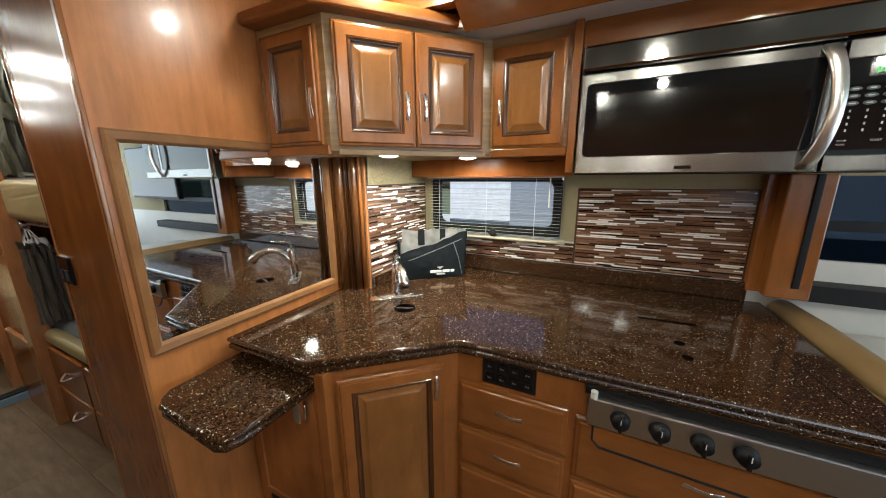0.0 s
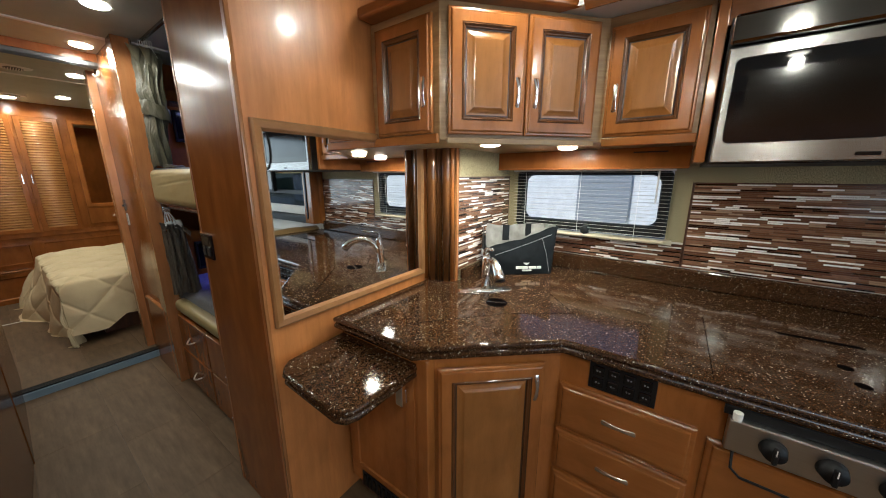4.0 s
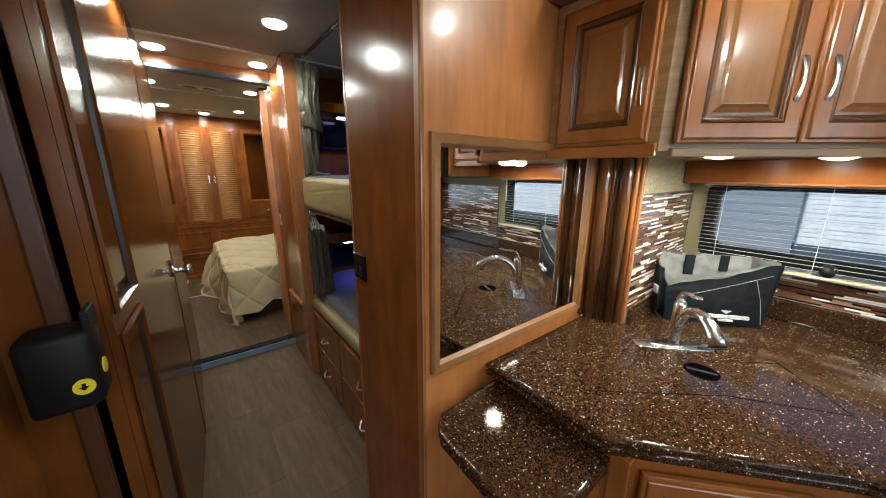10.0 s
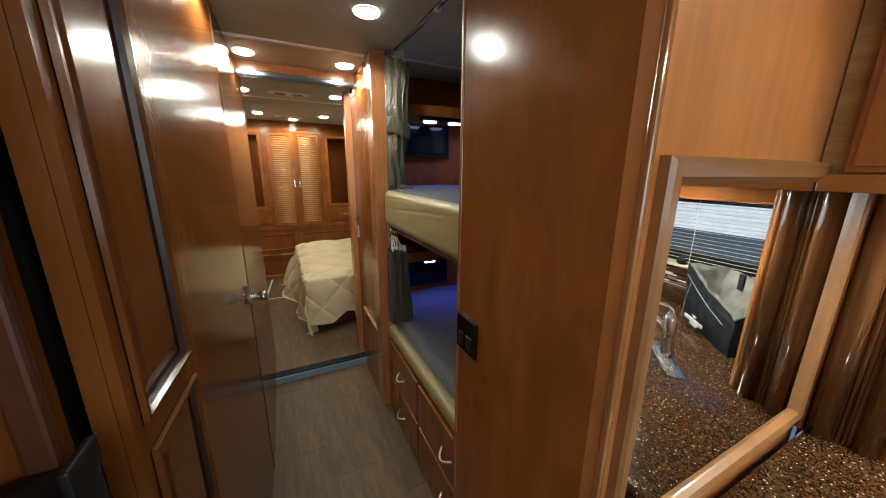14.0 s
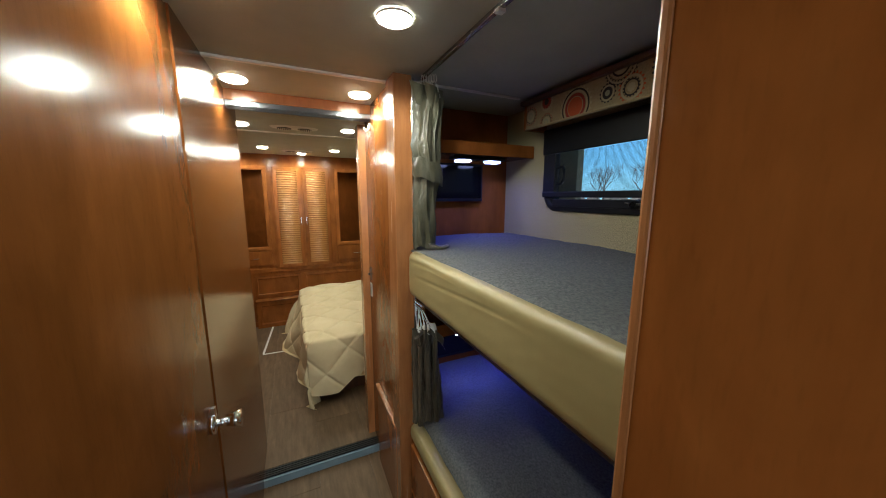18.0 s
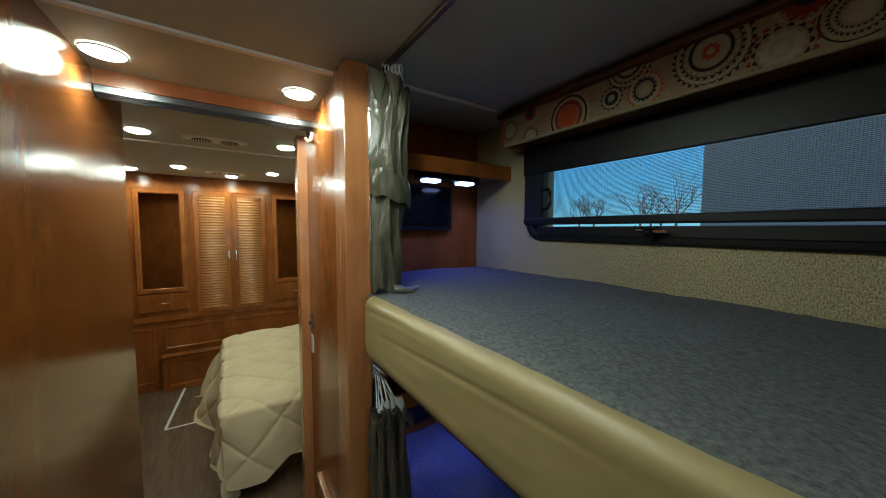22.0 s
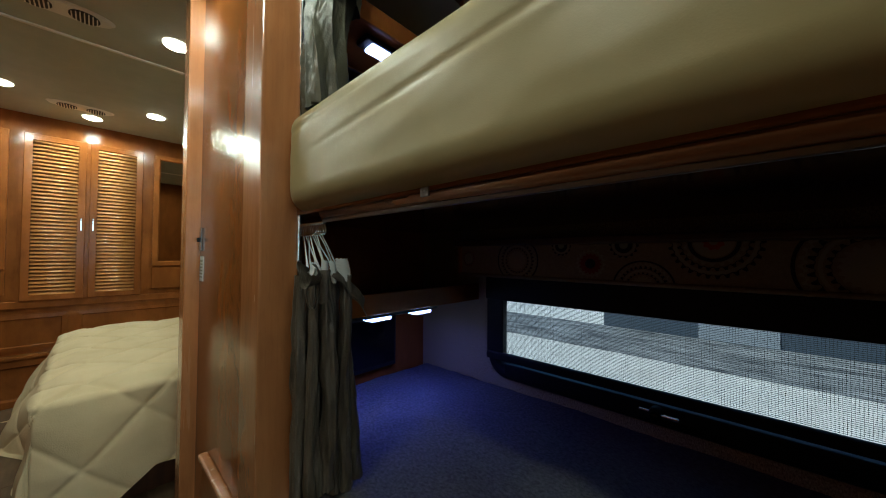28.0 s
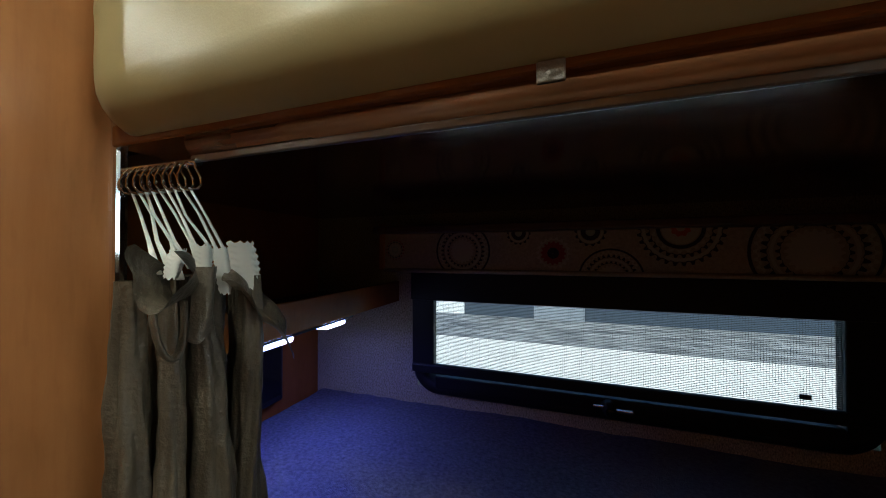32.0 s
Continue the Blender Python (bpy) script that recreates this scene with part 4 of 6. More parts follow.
BAGM = mat("charcoal_nylon", (0.0045, 0.0062, 0.0078), 0.62, 0, (0.0085, 0.0115, 0.014), (30, 30, 30), 4, 0.3, 500, spec=0.25)
LININ = mat("silver_lining", (0.17, 0.165, 0.155), 0.42, 0.1, (0.30, 0.29, 0.275), (16, 16, 16), 5, 0.6, 40)
bag = thing("cooler_bag", "open charcoal insulated bag with a silver-grey lining", "bag")
BM = facing(-0.78, -0.63, 1.07, -0.262, 0.877)


def bag_wall(inset, lift):
    """The bag's skin: a soft box, wider at the rim, front rim dipping to one side."""
    def at(u, v):
        a = 4 * u
        k, f = int(a) % 4, a - int(a)
        c = [(0, 0), (1, 0), (1, 1), (0, 1)]
        p, q = c[k], c[(k + 1) % 4]
        s, d = p[0] + (q[0] - p[0]) * f, p[1] + (q[1] - p[1]) * f
        w = 0.355 + 0.03 * v - 2 * inset
        dep = 0.13 + 0.05 * v - 2 * inset
        rim = (0.150 + 0.120 * s) * (1 - d) + d * (0.262 - 0.012 * math.sin(math.pi * s)) + 0.006 * math.sin(9 * s + 2 * d)
        bulge = 0.012 * math.sin(math.pi * f) * math.sin(math.pi * min(1, v * 1.1))
        x = inset - 0.015 * v + s * w + (bulge if k == 1 else -bulge if k == 3 else 0)
        y = inset - 0.010 * v + d * dep + (-bulge if k == 0 else bulge if k == 2 else 0)
        crease = (0.010 if inset > 0 else 0.005) * min(1.0, 2.2 * v)
        x += crease * noise.noise(Vector((x * 22, y * 22, v * 5 + inset * 90)))
        y += crease * noise.noise(Vector((x * 26 + 9, y * 16, v * 7 + inset * 90)))
        return (x, y, lift + rim * v + 0.006 * noise.noise(Vector((x * 20, y * 20, v * 6))))
    return grid(96, 26, at)


part("shell", move(bag_wall(0.0, 0.002), BM), BAGM, bag, "", True)
part("lining", move(bag_wall(0.007, 0.006), BM), LININ, bag, "crumpled silver-grey lining", True)
part("bottom", move(box(0.01, 0.345, 0.008, 0.125, 0.0, 0.004), BM), BAGM, bag)
part("strap", move(box(0.11, 0.150, 0.150, 0.158, 0.165, 0.258, 0.003), BM), BAGM, bag, "black carry strap")
part("strap", move(box(0.245, 0.280, 0.150, 0.158, 0.190, 0.262, 0.003), BM), BAGM, bag, "black carry strap")
part("side_strap", move(box(-0.022, -0.012, 0.03, 0.09, 0.03, 0.22, 0.004), BM), BAGM, bag)
part("buckle", move(box(-0.030, -0.018, 0.04, 0.075, 0.10, 0.135, 0.004), BM), DIM, bag)
part("piping", move(sweep([(0.03, -0.020, 0.118), (0.12, -0.027, 0.150), (0.22, -0.027, 0.186), (0.335, -0.020, 0.228)], 0.0009, 6), BM), DIM, bag, "pale stitched line")
part("piping", move(sweep([(0.285, -0.024, 0.205), (0.315, -0.020, 0.12), (0.338, -0.012, 0.02)], 0.0008, 6), BM), DIM, bag, "pale stitched line")
for x0, x1, z0, z1 in ((0.15, 0.215, 0.040, 0.053), (0.221, 0.262, 0.040, 0.053), (0.268, 0.288, 0.040, 0.053), (0.185, 0.235, 0.027, 0.034)):
    part("logo_bar", move(box(x0, x1, -0.0265, -0.0175, z0, z1), BM), WHITETAPE, bag, "white logo bar")
bm = bmesh.new()
bm.faces.new([bm.verts.new((x, -0.0268, z)) for x, z in ((0.185, 0.075), (0.225, 0.075), (0.205, 0.060))])
part("logo_mark", move(bm, BM), WHITETAPE, bag, "white logo wedge")

# ---- bunks ----
def board_profile(z0, z1, depth, r, under):
    """A padded board in section, rounded on its front."""
    pts = []
    for k in range(7):
        a = radians(90 + 90 * k / 6)
        pts.append((BX + r + r * math.cos(a), z1 - r + r * math.sin(a)))
    for k in range(7):
        a = radians(180 + 90 * k / 6)
        pts.append((BX + under + under * math.cos(a), z0 + under + under * math.sin(a)))
    top, low = pts[:7], pts[7:]
    mid = [(BX, z1 - r - (z1 - z0 - r - under) * k / 26) for k in range(1, 26)] if z1 - z0 > 0.15 else []
    pts = top + mid + low
    pts += [(BX + depth, z0), (BX + depth, z1)]
    return pts


def padded(z0, z1, depth, r, y0, y1, sag, under=None):
    """The padded board, drawn along y with shallow wrinkles and rounded ends."""
    prof = board_profile(z0, z1, depth, r, under or r)
    n, steps = len(prof), 150
    bm = bmesh.new()
    loops = []
    for j in range(steps + 1):
        y = y0 + (y1 - y0) * j / steps
        edge = max(0.0, 1 - (y1 - y) / 0.03)
        shrink = 1 - math.sqrt(max(0.0, 1 - edge * edge)) if edge > 0 else 0.0
        row = []
        for x, z in prof:
            w = noise.noise(Vector((y * 5.0, z * 16, 3.1))) * sag * 0.35 + noise.noise(Vector((y * 14.0 + z * 20, z * 30, 8.2))) * sag * 0.25
            fold = sag * 0.75 * math.exp(-((z - (z1 - 0.050 - 0.022 * math.sin(y * 3.4 + 0.6))) / 0.0045) ** 2) * max(0.0, math.sin(y * 5.1 + 1.0)) + sag * 0.7 * math.exp(-((z - (z1 - 0.075 + 0.03 * math.sin(y * 2.6))) / 0.005) ** 2) * max(0.0, math.sin(y * 4.0 + 3.4))
            row.append(bm.verts.new((x + (w + fold if x < BX + r else 0) + shrink * 0.03, y, z + (0.03 * shrink * (-1 if z > (z0 + z1) / 2 else 1)))))
        loops.append(row)
    for a, b in zip(loops, loops[1:]):
        for k in range(n):
            bm.faces.new((a[k], a[(k + 1) % n], b[(k + 1) % n], b[k]))
    bm.faces.new(loops[-1])
    bm.faces.new(loops[0][::-1])
    return bm


def fleece(x0, x1, y0, y1, z, lip):
    def at(u, v):
        x, y = x0 + (x1 - x0) * u, y0 + (y1 - y0) * v
        d = min(1.0, (x - x0) / 0.05)
        e = min(1.0, (y1 - y) / 0.03)
        h = z - lip * (1 - math.sqrt(1 - (1 - d) ** 2)) - 0.03 * (1 - math.sqrt(1 - (1 - e) ** 2))
        h += 0.006 * noise.noise(Vector((x * 5, y * 4, 1))) + 0.0035 * noise.noise(Vector((x * 16 + y * 6, y * 22, 4)))
        return (x + 0.0022 * noise.noise(Vector((y * 12, 2, 2))) * (1 - d), y, h)
    return grid(48, 110, at)


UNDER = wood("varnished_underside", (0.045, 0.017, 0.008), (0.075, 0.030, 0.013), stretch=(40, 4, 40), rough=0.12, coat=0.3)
UNDERRAIL = wood("rail_wood", (0.16, 0.070, 0.033), (0.21, 0.095, 0.046), stretch=(9, 3, 9), rough=0.2, coat=0.4)
upper_bunk = thing("upper_bunk", "upper bunk with padded tan vinyl front and fleece cover", "bunk bed")
part("front_board", padded(1.243, 1.452, 0.058, 0.030, 0.06, 1.585, 0.0034, 0.044), LEATHER, upper_bunk, "padded tan vinyl front board", True)
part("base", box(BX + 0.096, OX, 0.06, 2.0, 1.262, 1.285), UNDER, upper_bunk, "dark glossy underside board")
part("mattress", box(BX + 0.068, OX - 0.004, 0.06, 1.996, 1.287, 1.44, 0.02), BLANKET, upper_bunk)
part("cover", fleece(BX + 0.020, OX - 0.002, 0.062, 1.996, 1.462, 0.018), BLANKET, upper_bunk, "blue-grey fleece cover", True)
part("filler", box(0.148, 0.200, 0.07, 1.595, 1.2405, 1.262, 0.002), CHERRY_SHADED, upper_bunk, "cherry strip behind the padding")
part("rail", cyl((0.168, 0.07, 1.238), (0.168, 1.500, 1.238), 0.013), UNDERRAIL, upper_bunk, "round wooden rail under the board", True)
part("strip", box(0.160, 0.164, 0.07, 1.500, 1.2195, 1.2265, 0.0015), TRACKM, upper_bunk, "thin metal curtain strip")
part("tab", box(0.1455, 0.1485, 1.172, 1.188, 1.233, 1.246, 0.001), CURTAIN_D, upper_bunk, "small grey cloth tab")

lower_bunk = thing("lower_bunk", "lower bunk with rolled tan vinyl edge and fleece cover", "bunk bed")
part("front_board", padded(0.525, 0.605, 0.06, 0.028, 0.47, 1.60, 0.0015), LEATHER, lower_bunk, "rolled tan vinyl edge", True)
part("mattress", box(BX + 0.065, OX - 0.004, 0.06, 1.996, 0.50, 0.61, 0.02), BLANKET, lower_bunk)
part("cover", fleece(BX + 0.05, OX - 0.002, 0.062, 1.996, 0.645, 0.05), BLANKET, lower_bunk, "blue-grey fleece cover", True)

drawers = thing("drawer_unit", "cherry drawer unit under the lower bunk", "drawers")
part("body", box(BX + 0.012, 0.60, 0.47, 1.60, 0.0, 0.498), CHERRY, drawers)
for _y0, _y1 in ((1.085, 1.56), (0.50, 1.065)):
    for _z0, _z1 in ((0.275, 0.515), (0.025, 0.262)):
        d = part("drawer", box(BX - 0.006, BX + 0.012, _y0, _y1, _z0, _z1, 0.004), CHERRY, drawers)
        c = (_y0 + _y1) / 2 if _y0 > 1 else 0.74
        z = (_z0 + _z1) / 2
        pts = [(BX - 0.006 - 0.030 * math.sin(math.pi * k / 8), c - 0.045 + 0.09 * k / 8, z - 0.014 * math.sin(math.pi * k / 8)) for k in range(9)]
        part("handle", sweep(pts, 0.0045, 8), NICKEL, d, "bowed metal pull", True)

# outer wall of the bunks, with two long windows
for _n, _b in (("low", (0.06, 2.0, 0, 0.70)), ("mid", (0.06, 2.0, 1.06, 1.63)), ("high", (0.06, 2.0, 2.02, CEIL)),
               ("a", (1.60, 2.0, 0.70, 1.06)), ("b", (0.06, 0.50, 0.70, 1.06)), ("c", (1.62, 2.0, 1.63, 2.02)), ("d", (0.06, 0.40, 1.63, 2.02))):
    fixed("wall_bunk_outer_" + _n, box(OX, OX + 0.045, *_b), PAPER, "woven tan papered outer wall", "wall")


def bunk_window(name, y0, y1, z0, z1, shade_low, shade_high, side, knob_y, label):
    """A long black-framed window with a mesh roller shade in side channels and a crank knob."""
    t = tagged(thing(name, label, "window"), kind="structure")
    m = facing(-1, 0, OX, y1, z0)
    w, h = y1 - y0, z1 - z0
    part("frame", move(lofted([rounded(-e, w + e, -e, h + e, r, y) for e, r, y in ((0.030, 0.085, 0.0), (0.030, 0.085, -0.010), (0.022, 0.080, -0.020), (0.002, 0.070, -0.022), (-0.012, 0.050, -0.008), (-0.012, 0.050, 0.05))]), m), BLACKP, t, "black plastic window frame with round corners", True)
    pane = part("pane", box(OX + 0.03, OX + 0.034, y0, y1, z0, z1), GLASS, t, "clear glass")
    pane.visible_shadow = False
    part("side_channel", box(OX - 0.026, OX + 0.006, y1 - side, y1 + 0.028, shade_low - 0.028, shade_high + 0.06, 0.004), SHADEB, t)
    part("side_channel", box(OX - 0.026, OX + 0.006, y0 - 0.02, y0 + 0.05, shade_low - 0.05, shade_high + 0.06, 0.004), SHADEB, t)
    part("bottom_bar", box(OX - 0.032, OX - 0.010, y0 - 0.02, y1 + 0.028, shade_low - 0.030, shade_low, 0.006), BLACKP, t)
    part("lower_lip", box(OX - 0.026, OX - 0.012, y0 + 0.05, y1 - 0.05, shade_low - 0.076, shade_low - 0.038, 0.004), BLACKP, t)
    part("blackout", box(OX - 0.034, OX - 0.020, y0 - 0.02, y1 + 0.03, shade_high, shade_high + 0.125, 0.004), SHADEB, t, "rolled black blackout shade")
    # screen threads
    bm = bmesh.new()
    k = 0
    zz = shade_low + 0.002
    while zz < shade_high:
        own = [bm.verts.new(p) for p in ((OX - 0.014, y0 + 0.04, zz), (OX - 0.014, y1 - side + 0.01, zz), (OX - 0.014, y1 - side + 0.01, zz + 0.0011), (OX - 0.014, y0 + 0.04, zz + 0.0011))]
        bm.faces.new(own)
        zz += 0.0042
    yy = y0 + 0.05
    while yy < y1 - side:
        own = [bm.verts.new(p) for p in ((OX - 0.0135, yy, shade_low), (OX - 0.0135, yy + 0.0005, shade_low), (OX - 0.0135, yy + 0.0005, shade_high), (OX - 0.0135, yy, shade_high))]
        bm.faces.new(own)
        yy += 0.0055
    tagged(part("screen", bm, SHADEB, t, "fine black mesh shade"), kind="stuff")
    kb = part("crank_knob", cyl((OX - 0.022, knob_y, z0 + 0.012), (OX - 0.062, knob_y, z0 + 0.012), 0.019, 0.016), BLACKP, t, "round black crank knob", True)
    part("knob_lever", box(OX - 0.060, OX - 0.050, knob_y - 0.052, knob_y - 0.012, z0 + 0.012, z0 + 0.020, 0.002), CHROME, kb, "thin bright lever")
    part("knob_lever", box(OX - 0.052, OX - 0.044, knob_y + 0.014, knob_y + 0.040, z0 + 0.016, z0 + 0.022, 0.002), CHROME, kb, "thin bright lever")
    part("knob_cap", cyl((OX - 0.062, knob_y, z0 + 0.012), (OX - 0.066, knob_y, z0 + 0.012), 0.012, 0.009), BLACKG, kb, "glossy black cap", True)
    return t


bunk_window("window_1", 0.42, 1.60, 1.645, 2.0, 1.715, 1.905, 0.055, 1.085, "long black-framed bunk window with mesh shade")
bunk_window("window_2", 0.52, 1.58, 0.715, 1.04, 0.785, 0.985, 0.045, 1.04, "long black-framed lower bunk window with mesh shade")

bm = sweep([(OX - 0.004, 1.555, 1.835), (OX - 0.006, 1.510, 1.838), (OX - 0.006, 1.500, 1.815), (OX - 0.006, 1.500, 1.775), (OX - 0.006, 1.512, 1.755), (OX - 0.004, 1.560, 1.752)], 0.007, 8)
part("latch", bm, BLACKP, bpy.data.objects["window_1"], "black hooked window latch", True)
part("corner_sticker", box(OX + 0.024, OX + 0.027, 0.600, 0.622, 0.785, 0.797), DIM, bpy.data.objects["window_2"], "small dark glass sticker")
FAB = mat("valance_cloth", (0.25, 0.19, 0.105), 0.9, 0, (0.34, 0.27, 0.16), (160, 160, 160), 3, 0.3, 400)
F_BLACK = mat("cloth_black", (0.02, 0.018, 0.018), 0.9, bump=0.2, bump_scale=500)
F_ORANGE = mat("cloth_orange", (0.40, 0.075, 0.022), 0.9, bump=0.2, bump_scale=500)
F_RED = mat("cloth_rust", (0.24, 0.03, 0.02), 0.9, bump=0.2, bump_scale=500)
F_CREAM = mat("cloth_cream", (0.37, 0.32, 0.21), 0.9, bump=0.2, bump_scale=500)
F_SAGE = mat("cloth_sage", (0.27, 0.28, 0.19), 0.9, bump=0.2, bump_scale=500)


def motif(t, y, z, lo, hi, bands):
    """Rings of woven pattern, cut off at the cloth's edges; bands of (outer radius, inner radius, material, teeth)."""
    for lift, (r1, r0, m, teeth) in enumerate(bands):
        bm = bmesh.new()
        n = 48 if not teeth else teeth * 4
        a, b = [], []
        for k in range(n):
            c, s = math.cos(2 * math.pi * k / n), math.sin(2 * math.pi * k / n)
            jag = r1 if not teeth else r1 * (1.0 if k % 4 < 2 else 0.86)
            for q, dst in ((jag, a), (r0, b)):
                dst.append(bm.verts.new((VX - 0.0012 - 0.0004 * lift, min(max(y + q * c, 0.1), 1.645), min(max(z + q * s, lo), hi))))
        for k in range(n):
            j = (k + 1) % n
            try:
                bm.faces.new((a[k], a[j], b[j], b[k]))
            except ValueError:
                pass
        part("motif", bm, m, t)


VX = 0.79


def valance(name, z0, z1, spots, label):
    t = thing(name, label, "valance")
    part("cloth", box(VX, VX + 0.02, 0.07, 1.645, z0, z1, 0.004), FAB, t)
    part("piping", cyl((VX - 0.002, 0.07, z0), (VX - 0.002, 1.645, z0), 0.006, seg=8), FAB, t, "corded lower edge", True)
    part("end_panel", box(VX, OX - 0.002, 1.645, 1.665, z0, z1 + 0.03, 0.003), TRIMW, t, "light wood end block")
    part("top_moulding", box(VX - 0.022, OX - 0.002, 0.07, 1.675, z1, z1 + 0.022, 0.006), DARKW, t, "dark wood moulding")
    for y, z, r, kind in spots:
        bands = {"big": ((r, r * 0.90, F_BLACK, 30), (r * 0.88, r * 0.80, F_CREAM, 0), (r * 0.79, r * 0.70, F_BLACK, 26), (r * 0.66, r * 0.58, F_CREAM, 20), (r * 0.55, r * 0.46, F_BLACK, 0), (r * 0.43, 0.001, F_CREAM, 0), (r * 0.24, r * 0.10, F_ORANGE, 9)),
                 "orange": ((r, r * 0.90, F_CREAM, 24), (r * 0.86, r * 0.78, F_BLACK, 0), (r * 0.76, r * 0.68, F_CREAM, 0), (r * 0.64, r * 0.50, F_RED, 0), (r * 0.46, 0.001, F_ORANGE, 0)),
                 "cream": ((r, r * 0.86, F_RED, 18), (r * 0.82, r * 0.70, F_BLACK, 14), (r * 0.64, 0.001, F_CREAM, 12), (r * 0.34, r * 0.20, F_SAGE, 0)),
                 "dark": ((r, r * 0.84, F_BLACK, 14), (r * 0.78, r * 0.66, F_CREAM, 0), (r * 0.60, 0.001, F_BLACK, 0), (r * 0.30, 0.001, F_SAGE, 0)),
                 "ring": ((r, r * 0.84, F_ORANGE, 20), (r * 0.80, r * 0.68, F_CREAM, 0), (r * 0.64, r * 0.46, F_BLACK, 16), (r * 0.32, 0.001, F_CREAM, 8)),
                 "red": ((r, r * 0.82, F_CREAM, 18), (r * 0.74, 0.001, F_RED, 16), (r * 0.34, 0.001, F_BLACK, 0)),
                 "arcs": ((r, r * 0.94, F_BLACK, 0), (r * 0.91, r * 0.84, F_CREAM, 34), (r * 0.80, r * 0.70, F_BLACK, 30), (r * 0.66, r * 0.60, F_CREAM, 0), (r * 0.57, r * 0.50, F_BLACK, 24), (r * 0.44, 0.001, F_CREAM, 20))}[kind]
        motif(t, y, z, z0 + 0.002, z1 - 0.001, bands)
    return t


valance("valance", 2.025, 2.145, [(1.609, 2.086, 0.045, "cream"), (1.50, 2.128, 0.042, "red"), (1.496, 2.038, 0.040, "cream"), (1.325, 2.065, 0.085, "orange"),
        (1.17, 2.078, 0.036, "dark"), (1.073, 2.072, 0.052, "ring"), (1.12, 2.16, 0.07, "big"), (0.92, 2.110, 0.085, "big"), (0.795, 2.062, 0.060, "cream"), (0.76, 2.150, 0.055, "red"),
        (0.69, 2.085, 0.055, "arcs"), (0.60, 2.075, 0.075, "orange"), (0.46, 2.08, 0.08, "big"), (0.32, 2.07, 0.06, "arcs")], "patterned cloth valance with orange, black and cream circles")
valance("valance", 1.085, 1.190, [(1.61, 1.144, 0.030, "cream"), (1.408, 1.140, 0.075, "arcs"), (1.177, 1.134, 0.040, "red"), (1.26, 1.185, 0.03, "dark"), (1.093, 1.185, 0.035, "dark"),
        (0.912, 1.190, 0.085, "big"), (1.05, 1.075, 0.07, "arcs"), (0.69, 1.136, 0.105, "arcs"), (0.50, 1.13, 0.06, "orange"), (0.36, 1.14, 0.07, "big")], "patterned cloth valance with spirals and circles")


def end_shelf(z, depth_y, label):
    t = thing("bunk_shelf", label, "shelf")
    part("board", box(0.16, OX - 0.003, depth_y + 0.018, 1.998, z, z + 0.015), CHERRY, t)
    part("fascia", box(0.16, OX - 0.003, depth_y, depth_y + 0.018, z - 0.004, z + 0.062, 0.003), CHERRY, t)
    return t


end_shelf(1.905, 1.735, "cherry shelf across the foot of the upper bunk")
end_shelf(0.978, 1.665, "cherry shelf across the foot of the lower bunk")
for _k, (_x, _y, _z) in enumerate(((0.605, 1.81, 1.888), (0.561, 1.734, 0.962))):
    t = thing("reading_light", "black twin reading light glowing blue-white", "reading light", "bunk reading lights", at=(_x, _y, _z))
    part("housing", box(-0.16, 0.16, -0.032, 0.032, -0.006, 0.014, 0.004), BLACKP, t)
    for s in (-0.092, 0.092):
        part("lens", box(s - 0.040, s + 0.040, -0.026, 0.026, -0.019, -0.004, 0.006), LEDM, t, "glowing blue-white lens")
    part("switch", box(-0.012, 0.012, -0.012, 0.012, -0.010, -0.004, 0.002), BLACKG, t)
SCREENB = mat("dark_screen", (0.003, 0.003, 0.003), 0.12, spec=0.35)
for _z in (1.775, 0.80):
    t = thing("television", "small black flat television on the bunk end wall", "television", "bunk televisions")
    part("bezel", box(0.40, 0.735, 1.965, 1.998, _z - 0.115, _z + 0.105, 0.006), BLACKP, t)
    part("screen", box(0.412, 0.722, 1.962, 1.966, _z - 0.095, _z + 0.092), SCREENB, t, "dark glossy screen")


# ---- curtains ----
up = thing("curtain", "grey-green satin curtain gathered and tied at the post", "curtain", "bunk curtains")


def satin(ztop, zbot, x_left, x_right, folds, seed, y0=1.555):
    """A gathered length of satin: uneven folds round an oval, its sides given as (top, bottom)."""
    def at(u, v):
        a = 2 * math.pi * u
        l, r = x_left[0] + (x_left[1] - x_left[0]) * v, x_right[0] + (x_right[1] - x_right[0]) * v
        half = (r - l) / 2
        wander = 1.5 * math.sin(2.4 * v + seed) + 0.9 * noise.noise(Vector((v * 3, seed, 2)))
        crest = 1 - abs(math.sin(folds * a / 2 + wander)) ** 0.6
        fold = 0.84 + 0.30 * crest + 0.10 * math.sin(4 * a + 3 * v + seed)
        fold += 0.20 * noise.noise(Vector((math.cos(a) * 1.8 + seed, math.sin(a) * 1.8, v * 3.2))) + 0.07 * noise.noise(Vector((a * 5, v * 16, seed)))
        return ((l + r) / 2 + half * fold * math.cos(a) * 0.92 + 0.006 * math.sin(5 * v + seed), y0 + 0.62 * half * fold * math.sin(a), ztop + (zbot - ztop) * v + 0.010 * math.sin(3 * a + seed) * (1 if v > 0.98 or v < 0.02 else 0))
    return grid(240, 60, at)


part("cloth", satin(2.122, 1.815, (0.138, 0.150), (0.270, 0.262), 9, 0.4), CURTAIN, up, "", True)
part("cloth", satin(1.790, 1.466, (0.150, 0.136), (0.254, 0.236), 8, 2.1), CURTAIN, up, "", True)


